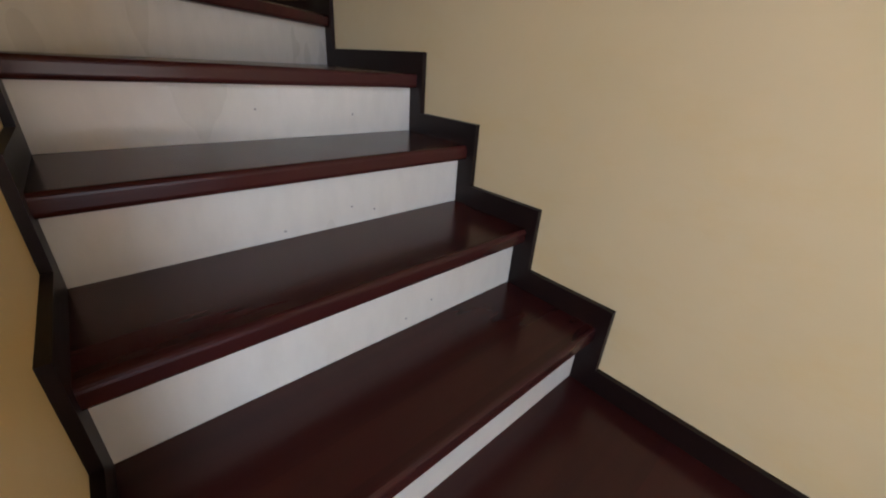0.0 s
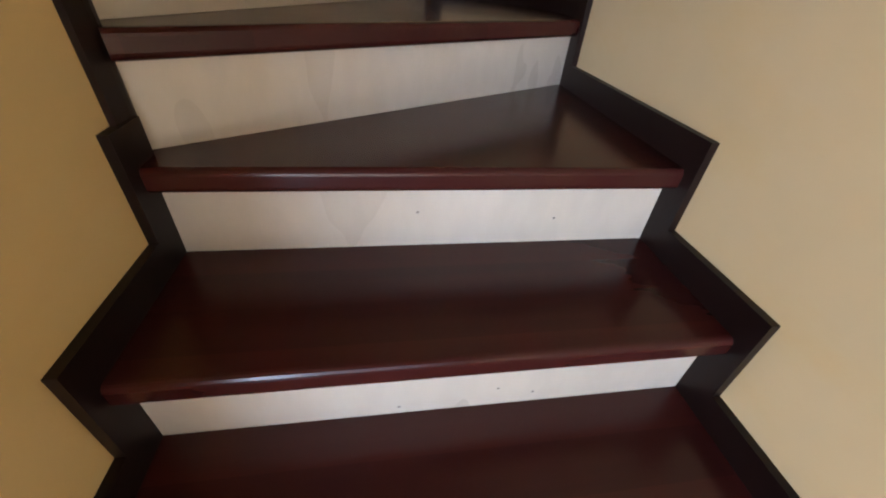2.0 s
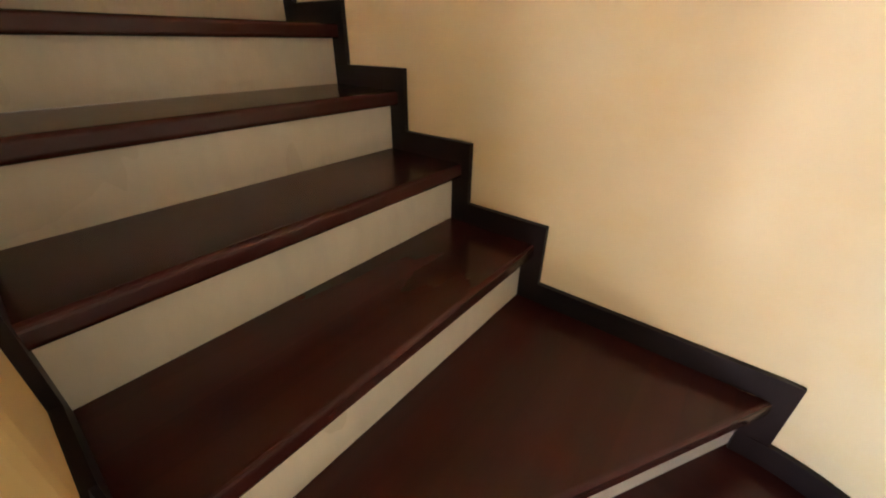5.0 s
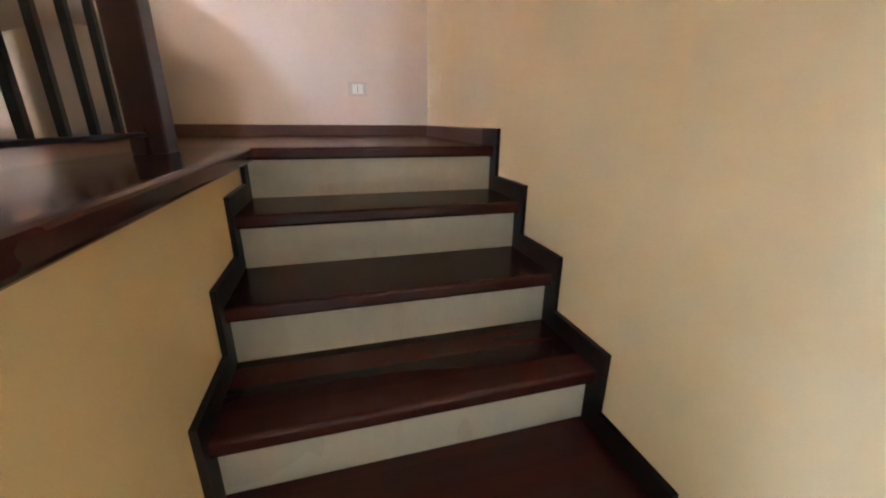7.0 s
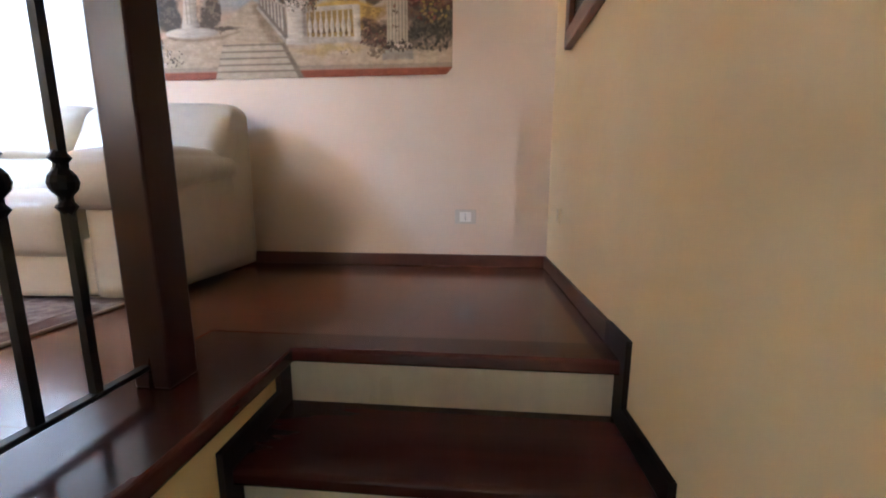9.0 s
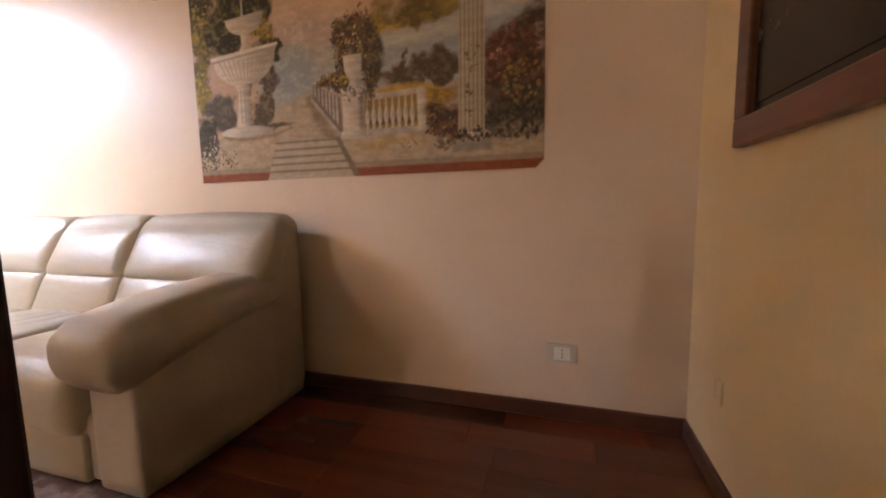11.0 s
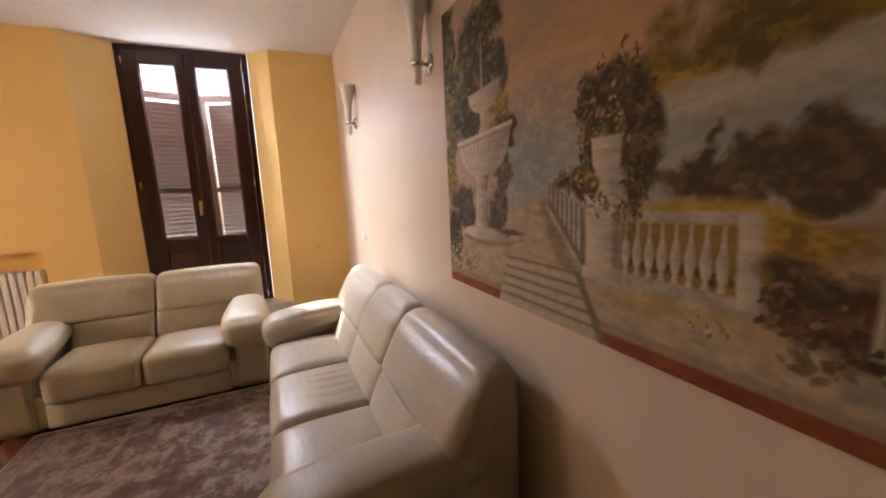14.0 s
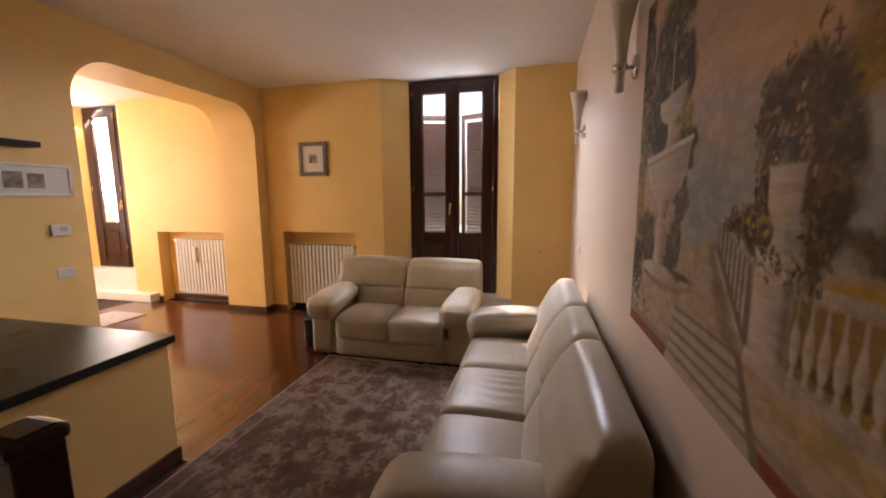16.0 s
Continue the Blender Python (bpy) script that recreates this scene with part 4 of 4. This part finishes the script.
# evening sky: rosy on one side, dusk on the other, streaked with cloud
side = np.clip((PX + 2.3) / 1.6, 0, 1)
high = np.clip((PZ - 4.0) / 0.65, 0, 1)
canvas[:] = tone((0.53, 0.40, 0.31), (0.34, 0.265, 0.20), side * 0.7 + high * 0.35)
lay_on(np.clip(1.3 - np.hypot((PX + 1.62) / 0.42, (PZ - 4.20) / 0.14), 0, 0.8), np.array((0.58, 0.41, 0.27)))
streak = cloud(0.50, 0.17, 6, 0.6)
tilted = np.roll(streak, 40, 0)
lay_on(np.clip((streak - 0.50) * 3.2, 0, 0.75) * (0.35 + 0.65 * high), tone((0.30, 0.23, 0.19), (0.40, 0.31, 0.25), FLECK))
lay_on(np.clip((tilted - 0.60) * 3.5, 0, 0.7) * (1 - 0.6 * side), np.array((0.60, 0.48, 0.38)))
clump(-0.80, 4.52, 0.50, 0.17, (0.20, 0.155, 0.12), (0.28, 0.215, 0.165), 0.5, 0.8)
clump(-1.36, 4.50, 0.22, 0.07, (0.30, 0.23, 0.19), (0.37, 0.285, 0.23), 0.6, 0.9)
clump(-1.96, 4.56, 0.10, 0.05, (0.42, 0.29, 0.25), (0.48, 0.35, 0.30), 0.6, 0.9)
# far hills, lake and mist
clump(-1.70, 4.10, 0.20, 0.10, (0.43, 0.37, 0.34), (0.50, 0.43, 0.39), 0.5, 0.5)
shape([(-2.0, 3.78), (-2.0, 4.05), (-1.36, 4.035), (-0.95, 4.085), (-0.566, 4.245), (-0.566, 3.80)], MIST, MIST_L, 0.03)
shape([(-1.36, 4.01), (-0.95, 4.055), (-0.566, 4.18), (-0.566, 4.10), (-0.95, 4.00), (-1.36, 3.975)], (0.44, 0.425, 0.40), (0.52, 0.49, 0.45), 0.022)
shape([(-1.40, 3.955), (-0.95, 3.985), (-0.62, 4.07), (-0.62, 3.98), (-0.95, 3.915), (-1.40, 3.90)], BLUE, (0.36, 0.375, 0.385), 0.03)
clump(-1.77, 3.93, 0.12, 0.10, BLUE, (0.38, 0.40, 0.42), 0.4, 0.3)
# woods across the water
clump(-1.30, 4.085, 0.12, 0.040, (0.30, 0.22, 0.065), (0.45, 0.33, 0.10), 0.35, 0.8)
clump(-1.12, 4.13, 0.17, 0.065, (0.17, 0.125, 0.055), OLIVE_C, 0.3, 1.0)
clump(-1.06, 4.22, 0.085, 0.075, (0.16, 0.12, 0.065), (0.22, 0.165, 0.08), 0.3, 1.1)
clump(-0.94, 4.16, 0.09, 0.07, (0.28, 0.20, 0.06), (0.37, 0.27, 0.08), 0.35, 1.0)
clump(-0.70, 4.30, 0.16, 0.10, (0.15, 0.11, 0.05), (0.33, 0.24, 0.06), 0.35, 1.2)
clump(-0.66, 4.36, 0.06, 0.06, OLIVE_C, (0.40, 0.29, 0.06), 0.4, 1.1)
clump(-0.60, 4.42, 0.10, 0.07, (0.13, 0.095, 0.05), (0.22, 0.16, 0.055), 0.4, 1.2)
# hedges on the near shore, the little tree, the golden field
clump(-1.10, 3.850, 0.30, 0.040, (0.115, 0.09, 0.068), (0.185, 0.145, 0.10), 0.3, 0.9)
clump(-0.99, 3.870, 0.10, 0.055, (0.11, 0.085, 0.065), (0.175, 0.135, 0.10), 0.3, 0.9)
clump(-1.205, 3.900, 0.045, 0.035, (0.115, 0.09, 0.065), (0.18, 0.14, 0.09), 0.3, 0.9)
shape([(-1.37, 3.79)] + [(-1.19 + 0.19 * math.cos(a), 3.755 + 0.062 * math.sin(a)) for a in [math.pi * (1 - i / 10) for i in range(11)]] + [(-0.99, 3.66), (-1.37, 3.63)],
      (0.40, 0.27, 0.075), (0.56, 0.39, 0.11), 0.012)
clump(-1.00, 3.73, 0.07, 0.05, (0.28, 0.19, 0.06), (0.42, 0.29, 0.085), 0.3, 0.8)
# sandy ground and the walk to the water
shape([(MX0, 3.46), (MX1, 3.45), (MX1, 3.545), (-0.75, 3.56), (-0.95, 3.585), (-1.38, 3.605), (-1.55, 3.66), (-1.66, 3.80), (-1.71, 3.835), (-1.76, 3.805), (-1.93, 3.70), (MX0, 3.62)],
      SAND, SAND_L, 0.010)
shape([(-1.72, 3.81), (-1.68, 3.81), (-1.58, 3.66), (-1.52, 3.56), (-1.60, 3.56), (-1.66, 3.66)], EARTH, SAND, 0.018)
clump(-1.26, 3.560, 0.18, 0.022, (0.42, 0.32, 0.17), (0.49, 0.38, 0.20), 0.6, 0.5)
clump(-1.90, 3.705, 0.12, 0.014, (0.14, 0.11, 0.085), (0.22, 0.175, 0.13), 0.5, 0.5)
# trees round the fountain
for x, z, rx, rz, d, l in ((-2.10, 4.44, 0.15, 0.16, GREEN_D, GREEN), (-2.02, 4.30, 0.11, 0.16, GREEN_D, GREEN), (-2.38, 4.46, 0.08, 0.26, GREEN_D, GREEN), (-2.36, 4.10, 0.08, 0.16, GREEN, OLIVE_C),
                           (-2.20, 4.24, 0.14, 0.15, GREEN_D, (0.19, 0.165, 0.09)), (-1.955, 4.16, 0.09, 0.08, OLIVE_C, (0.36, 0.27, 0.09)), (-1.90, 4.06, 0.055, 0.055, GREEN_D, (0.11, 0.08, 0.06)),
                           (-1.965, 3.93, 0.07, 0.12, (0.12, 0.10, 0.085), (0.20, 0.165, 0.13)), (-1.98, 3.80, 0.075, 0.09, (0.13, 0.105, 0.085), (0.21, 0.175, 0.135)),
                           (-2.37, 3.90, 0.06, 0.14, OLIVE_C, (0.38, 0.29, 0.10)), (-2.27, 3.78, 0.12, 0.12, (0.12, 0.10, 0.085), (0.20, 0.17, 0.13)), (-2.37, 3.62, 0.07, 0.10, GREEN_D, (0.12, 0.105, 0.085))):
    clump(x, z, rx, rz, d, l, 0.2, 1.1, 0.4)
dabs(-2.10, 4.38, 0.14, 0.18, 130, 0.016, [GREEN_D, GREEN, OLIVE_C])
dabs(-2.36, 4.25, 0.06, 0.30, 110, 0.016, [GREEN, OLIVE_C, (0.33, 0.26, 0.09)])
dabs(-1.96, 4.18, 0.07, 0.08, 50, 0.015, [OLIVE_C, (0.38, 0.29, 0.10), GREEN])
dabs(-1.89, 4.07, 0.05, 0.05, 40, 0.010, [GREEN_D, WINE])
dabs(-2.37, 3.92, 0.05, 0.10, 40, 0.014, [(0.40, 0.31, 0.11), OLIVE_C])
dabs(-1.955, 3.92, 0.06, 0.16, 60, 0.013, [(0.11, 0.09, 0.075), (0.20, 0.165, 0.12)])


def bowl(x, z, w, h, tip=0.0):
    rim = [(x - w, z - tip), (x + w, z + tip)]
    return rim + [(x + w * 0.93 * math.cos(a), z - 0.018 - h * math.sin(a)) for a in [math.pi * i / 14 for i in range(15)]]


# fountain
shape([(-2.079, 4.24), (-2.064, 4.24), (-2.0695, 4.43), (-2.0735, 4.43)], MARBLE_S, MARBLE, 0.003)
shape(bowl(-2.065, 4.245, 0.125, 0.075, 0.008), MARBLE_S, MARBLE, 0.004, (-2.17, -1.95))
shape([(-2.115, 4.055), (-2.025, 4.058), (-2.055, 4.085), (-2.045, 4.12), (-2.058, 4.165), (-2.090, 4.165), (-2.085, 4.10)], MARBLE_S, MARBLE, 0.004, (-2.10, -2.03))
shape(bowl(-2.083, 4.068, 0.215, 0.150, 0.014), MARBLE_S, MARBLE, 0.004, (-2.24, -1.88))
shape([(-2.30, 4.062), (-1.866, 4.092), (-1.866, 4.078), (-2.298, 4.046)], MARBLE, (0.70, 0.64, 0.56), 0.003)
shape([(-2.285, 4.043), (-1.88, 4.072), (-1.885, 4.062), (-2.28, 4.033)], MARBLE_S, MARBLE_S, 0.004)
for i in range(11):
    xx = -2.245 + i * 0.032
    pull = (-2.083 - xx) * 0.40
    shape([(xx, 4.035), (xx + 0.005, 4.037), (xx + 0.004 + pull, 3.93), (xx + pull, 3.93)], MARBLE_S, MARBLE_S, 0.004)
shape([(-2.155, 3.69), (-2.035, 3.69), (-2.055, 3.76), (-2.045, 3.87), (-2.03, 3.91), (-2.15, 3.91), (-2.125, 3.87), (-2.14, 3.76)], MARBLE_D, MARBLE, 0.004, (-2.12, -2.03))
for xx in (-2.118, -2.093, -2.068):
    shape([(xx, 3.72), (xx + 0.006, 3.72), (xx + 0.007, 3.88), (xx + 0.002, 3.88)], MARBLE_S, MARBLE_S, 0.004)
shape([(-2.095 + 0.165 * math.cos(a), 3.668 + 0.030 * math.sin(a)) for a in [6.283 * i / 20 for i in range(20)]], MARBLE_S, MARBLE, 0.005, (-2.20, -1.90))
shape([(-2.25, 3.648), (-2.10, 3.636), (-1.94, 3.645), (-1.80, 3.668), (-1.92, 3.632), (-2.10, 3.620)], EARTH, (0.30, 0.24, 0.18), 0.010)
# blossom under the fountain
dabs(-2.36, 3.56, 0.07, 0.12, 190, 0.010, [GREEN_D, GREEN, (0.10, 0.085, 0.07)], 2.2)
dabs(-2.25, 3.535, 0.10, 0.050, 40, 0.009, [GREEN_D, (0.14, 0.11, 0.09)], 2.2)
dabs(-2.33, 3.57, 0.09, 0.10, 70, 0.006, [PALE, MARBLE], 1.3)
# walk wall with its rail, falling towards the viewer
shape([(-1.665, 3.875), (-1.525, 3.800), (-1.50, 3.60), (-1.53, 3.60), (-1.675, 3.790)], MARBLE_D, (0.27, 0.23, 0.19), 0.008)
for i in range(7):
    f = i / 6.5
    x = -1.662 + 0.125 * f
    wd = 0.007 + 0.005 * f
    shape([(x, 3.805 - 0.145 * f), (x + wd, 3.798 - 0.15 * f), (x + wd, 3.850 - 0.062 * f), (x, 3.856 - 0.062 * f)], MARBLE_S, MARBLE, 0.003)
shape([(-1.672, 3.882), (-1.515, 3.805), (-1.515, 3.785), (-1.672, 3.866)], MARBLE_S, MARBLE, 0.004)
shape([(-1.68, 3.80), (-1.53, 3.625), (-1.53, 3.605), (-1.69, 3.79)], MARBLE_S, MARBLE, 0.005)
# balustrade before the field
shape([(-1.395, 3.757), (-1.10, 3.767), (-1.10, 3.62), (-1.395, 3.62)], (0.26, 0.19, 0.085), (0.40, 0.28, 0.09), 0.005)
shape([(-1.40, 3.785), (-1.095, 3.792), (-1.095, 3.768), (-1.40, 3.758)], MARBLE_S, MARBLE, 0.004)
shape([(-1.40, 3.628), (-1.085, 3.622), (-1.085, 3.595), (-1.40, 3.592)], MARBLE_S, MARBLE, 0.005)
for i in range(8):
    x = -1.378 + i * 0.0325
    dabs(x + 0.016, 3.655, 0.003, 0.012, 3, 0.012, [(0.15, 0.10, 0.06)], 1.6)
    shape([(x - 0.004, 3.762), (x + 0.004, 3.762), (x + 0.004, 3.73), (x + 0.013, 3.685), (x + 0.009, 3.655), (x + 0.004, 3.645), (x + 0.009, 3.625), (x - 0.009, 3.625),
           (x - 0.004, 3.645), (x - 0.009, 3.655), (x - 0.013, 3.685), (x - 0.004, 3.73)], MARBLE_S, MARBLE, 0.003, (x - 0.012, x + 0.016))
shape([(-1.128, 3.785), (-1.085, 3.787), (-1.083, 3.60), (-1.122, 3.60)], MARBLE_S, MARBLE, 0.004, (-1.13, -1.07))
# pillar, urn and the climbing plant
for x, z, rx, rz in ((-1.435, 4.05, 0.075, 0.10), (-1.515, 4.03, 0.04, 0.11), (-1.365, 4.00, 0.055, 0.13), (-1.36, 3.87, 0.035, 0.12), (-1.51, 3.90, 0.035, 0.07), (-1.58, 3.865, 0.06, 0.035)):
    clump(x, z, rx, rz, (0.10, 0.08, 0.055), (0.20, 0.15, 0.085), 0.25, 0.6)
    dabs(x, z, rx * 1.1, rz * 1.1, 55, 0.011, [(0.08, 0.065, 0.045), (0.20, 0.145, 0.075), (0.32, 0.23, 0.13), WINE], 2.2)
dabs(-1.43, 4.15, 0.07, 0.05, 26, 0.013, [(0.10, 0.075, 0.05), (0.24, 0.13, 0.085)], 3.5)
dabs(-1.45, 4.03, 0.07, 0.07, 30, 0.008, [(0.48, 0.36, 0.25), (0.42, 0.28, 0.20)], 1.4)
dabs(-1.51, 3.875, 0.05, 0.03, 22, 0.009, [OLIVE_C, GOLD], 1.6)
shape([(-1.525, 3.592), (-1.385, 3.585), (-1.388, 3.625), (-1.402, 3.63), (-1.402, 3.80), (-1.395, 3.825), (-1.52, 3.825), (-1.512, 3.80), (-1.512, 3.63), (-1.525, 3.622)], MARBLE_S, MARBLE, 0.005, (-1.51, -1.38))
shape([(-1.42, 3.63), (-1.395, 3.63), (-1.395, 3.80), (-1.42, 3.80)], MARBLE_D, MARBLE_S, 0.010)
shape([(-1.475, 3.825), (-1.430, 3.825), (-1.437, 3.858), (-1.402, 3.905), (-1.398, 3.965), (-1.392, 3.975), (-1.502, 3.975), (-1.497, 3.965), (-1.492, 3.905), (-1.465, 3.858)],
      MARBLE_S, MARBLE, 0.004, (-1.49, -1.39))
dabs(-1.455, 3.80, 0.07, 0.035, 60, 0.008, [PALE, MARBLE_S, MARBLE_D, GREEN_D], 1.5)
# bushes beside and behind the column
for x, z, rx, rz in ((-1.02, 3.625, 0.075, 0.055), (-0.93, 3.60, 0.07, 0.07)):
    clump(x, z, rx, rz, (0.10, 0.068, 0.05), (0.20, 0.13, 0.085), 0.3, 0.8)
    dabs(x, z, rx, rz, 70, 0.011, [WINE, (0.10, 0.075, 0.05), (0.28, 0.19, 0.12)], 2.0)
clump(-0.69, 3.86, 0.15, 0.18, WINE, (0.20, 0.10, 0.07), 0.25, 1.1)
clump(-0.68, 3.66, 0.17, 0.11, (0.085, 0.075, 0.06), (0.13, 0.11, 0.085), 0.25, 0.9)
clump(-0.61, 3.95, 0.06, 0.13, (0.10, 0.065, 0.05), (0.16, 0.10, 0.07), 0.3, 1.0)
dabs(-0.70, 3.84, 0.13, 0.16, 170, 0.014, [WINE, (0.21, 0.10, 0.08), (0.11, 0.066, 0.05), (0.17, 0.11, 0.065)], 1.8)
dabs(-0.66, 3.78, 0.08, 0.10, 34, 0.013, [OLIVE_C, (0.30, 0.22, 0.10)], 1.5)
dabs(-0.74, 3.87, 0.07, 0.07, 12, 0.009, [(0.40, 0.28, 0.23), (0.36, 0.20, 0.16)], 1.3)
dabs(-0.68, 3.62, 0.15, 0.08, 90, 0.013, [(0.07, 0.062, 0.05), (0.14, 0.12, 0.09)], 2.0)
dabs(-0.70, 3.555, 0.13, 0.015, 24, 0.010, [(0.13, 0.105, 0.075), EARTH], 2.0)
# column
shape([(-0.935, 3.575), (-0.818, 3.575), (-0.810, MZ1), (-0.912, MZ1)], (0.33, 0.285, 0.22), (0.48, 0.42, 0.34), 0.005, (-0.93, -0.80))
for i in range(6):
    x = -0.925 + i * 0.019
    shape([(x, 3.58), (x + 0.006, 3.58), (x + 0.012, MZ1), (x + 0.007, MZ1)], (0.26, 0.22, 0.17), (0.31, 0.265, 0.21), 0.004)
    shape([(x + 0.008, 3.58), (x + 0.011, 3.58), (x + 0.017, MZ1), (x + 0.014, MZ1)], (0.50, 0.44, 0.36), (0.56, 0.50, 0.41), 0.003)
shape([(-0.965, 3.495), (-0.785, 3.495), (-0.790, 3.545), (-0.958, 3.550)], (0.26, 0.235, 0.205), (0.40, 0.36, 0.31), 0.006)
dabs(-0.87, 3.568, 0.075, 0.030, 60, 0.011, [(0.075, 0.06, 0.05), (0.15, 0.12, 0.10), PALE], 1.5)
dabs(-1.00, 3.535, 0.05, 0.035, 30, 0.011, [(0.20, 0.155, 0.11), EARTH], 1.8)
dabs(-0.895, 3.72, 0.03, 0.10, 14, 0.008, [(0.14, 0.105, 0.07), (0.24, 0.15, 0.11)], 1.8)
dabs(-0.87, 3.90, 0.03, 0.07, 10, 0.010, [(0.22, 0.165, 0.08), OLIVE_C], 1.8)
dabs(-0.805, 4.18, 0.035, 0.04, 14, 0.010, [(0.12, 0.09, 0.06), (0.18, 0.13, 0.08)], 1.8)
dabs(-1.17, 3.545, 0.04, 0.025, 16, 0.007, [EARTH, PALE], 1.8)
# foreground ledge, red band and the steps that cross it
shape([(MX0, 3.452), (MX1, 3.448), (MX1, 3.476), (MX0, 3.478)], (0.30, 0.245, 0.19), (0.38, 0.31, 0.245), 0.006)
shape([(MX0, 3.40), (MX1, 3.40), (MX1, 3.450), (MX0, 3.453)], (0.25, 0.085, 0.048), (0.33, 0.125, 0.070), 0.004)
shape([(-1.975, 3.40), (-1.43, 3.40), (-1.545, 3.602), (-1.905, 3.602)], (0.42, 0.36, 0.285), (0.52, 0.45, 0.36), 0.004)
for i in range(5):
    z = 3.446 + i * 0.036
    f = (z - 3.40) / 0.2
    a, b2 = -1.972 + 0.065 * f, -1.450 - 0.10 * f
    shape([(a, z), (b2, z), (b2, z + 0.010), (a, z + 0.010)], (0.20, 0.165, 0.125), (0.27, 0.22, 0.17), 0.005)
shape([(-1.455, 3.40), (-1.42, 3.40), (-1.535, 3.602), (-1.560, 3.602)], (0.20, 0.16, 0.12), (0.27, 0.22, 0.165), 0.006)
# brush drag over the whole picture, and the darkened varnish
canvas *= (0.96 + 0.08 * DRAG)[..., None] * (0.95 + 0.10 * FLECK)[..., None]
canvas[:] = 0.53 * (canvas / 0.52) ** 1.18 * np.array((0.96, 0.92, 0.83))


def mural_material():
    m, t, b = nodes_of("mural_paint")
    at = t.nodes.new("ShaderNodeAttribute")
    at.attribute_name = "paint"
    grain = noise_tex(t, mapped(t, (1, 1, 1)), 160, 3)
    col = mix(t, ramp(t, grain, [(0.35, (0.10,) * 3), (0.6, (0.0,) * 3)]), at.outputs["Color"], (0.12, 0.09, 0.07))
    t.links.new(col, b.inputs["Base Color"])
    b.inputs["Roughness"].default_value = 0.55
    b.inputs["Specular IOR Level"].default_value = 0.12
    bump(t, b, grain, 0.03, 0.001)
    return m


M_MURAL = mural_material()
mural = thing("mural", "painted garden scene with fountain, balustrade and column above the sofa", "painting", ((MX0 + MX1) / 2, NORTH, MZ0))
mcx = (MX0 + MX1) / 2
me = bpy.data.meshes.new("painted_panel")
n = (NX + 1) * (NZ + 1)
co = np.stack([PX - mcx, np.full_like(PX, -0.0065), PZ - MZ0], -1).reshape(-1, 3)
ids = np.arange(n).reshape(NZ + 1, NX + 1)
keep = ~((PX[:-1, :-1] - MX1 + 0.035) + (MZ0 + 0.035 - PZ[:-1, :-1]) > 0.035)
quads = np.stack([ids[:-1, :-1], ids[:-1, 1:], ids[1:, 1:], ids[1:, :-1]], -1)[keep]
me.vertices.add(n)
me.vertices.foreach_set("co", co.ravel())
me.loops.add(quads.size)
me.loops.foreach_set("vertex_index", quads.ravel())
me.polygons.add(len(quads))
me.polygons.foreach_set("loop_start", np.arange(0, quads.size, 4))
me.update(calc_edges=True)
me.attributes.new("paint", "FLOAT_COLOR", "POINT").data.foreach_set("color", np.concatenate([canvas, np.ones_like(canvas[..., :1])], -1).ravel())
me.materials.append(M_MURAL)
new("painted_panel", me).parent = mural
part("panel_edge", prism([(MX0 - mcx + 0.002, 0.001), (MX1 - mcx - 0.040, 0.001), (MX1 - mcx - 0.002, 0.038), (MX1 - mcx - 0.002, MZ1 - MZ0), (MX0 - mcx + 0.002, MZ1 - MZ0)], -0.0055, -0.0005, 1),
     M_NORTH, mural)

# ---- floor planks ----
bm = box((-0.5, -0.5, 0), (0.5, 0.5, 0.010))
plank_mesh = bpy.data.meshes.new("plank")
bm.to_mesh(plank_mesh)
bm.free()
plank_mesh.materials.append(M_PLANK)
rnd = random.Random(11)


def lay(x0, x1, y0, y1, width):
    rows = max(1, round((y1 - y0) / width))
    w = (y1 - y0) / rows
    for j in range(rows):
        x = x0 - rnd.uniform(0.0, 0.8)
        while x < x1 - 0.02:
            ln = rnd.uniform(0.45, 0.9)
            a, b = max(x, x0), min(x + ln, x1)
            if x1 - b < 0.15:
                b = x1
            if b - a > 0.05:
                p = new("plank", plank_mesh)
                p.parent = floor
                p.matrix_world = Matrix.Translation(((a + b) / 2, y0 + (j + 0.5) * w, FLOOR - 0.0099)) @ Matrix.Diagonal((b - a - 0.0009, w - 0.0009, 1, 1))
            x = b if b < x1 else x1


lay(-5.39, -2.4, -3.0, 3.575, 0.14)
lay(-2.4, -1.302, 1.10, 3.575, 0.14)
lay(-1.302, 0.0, 2.452, 3.575, 0.14)
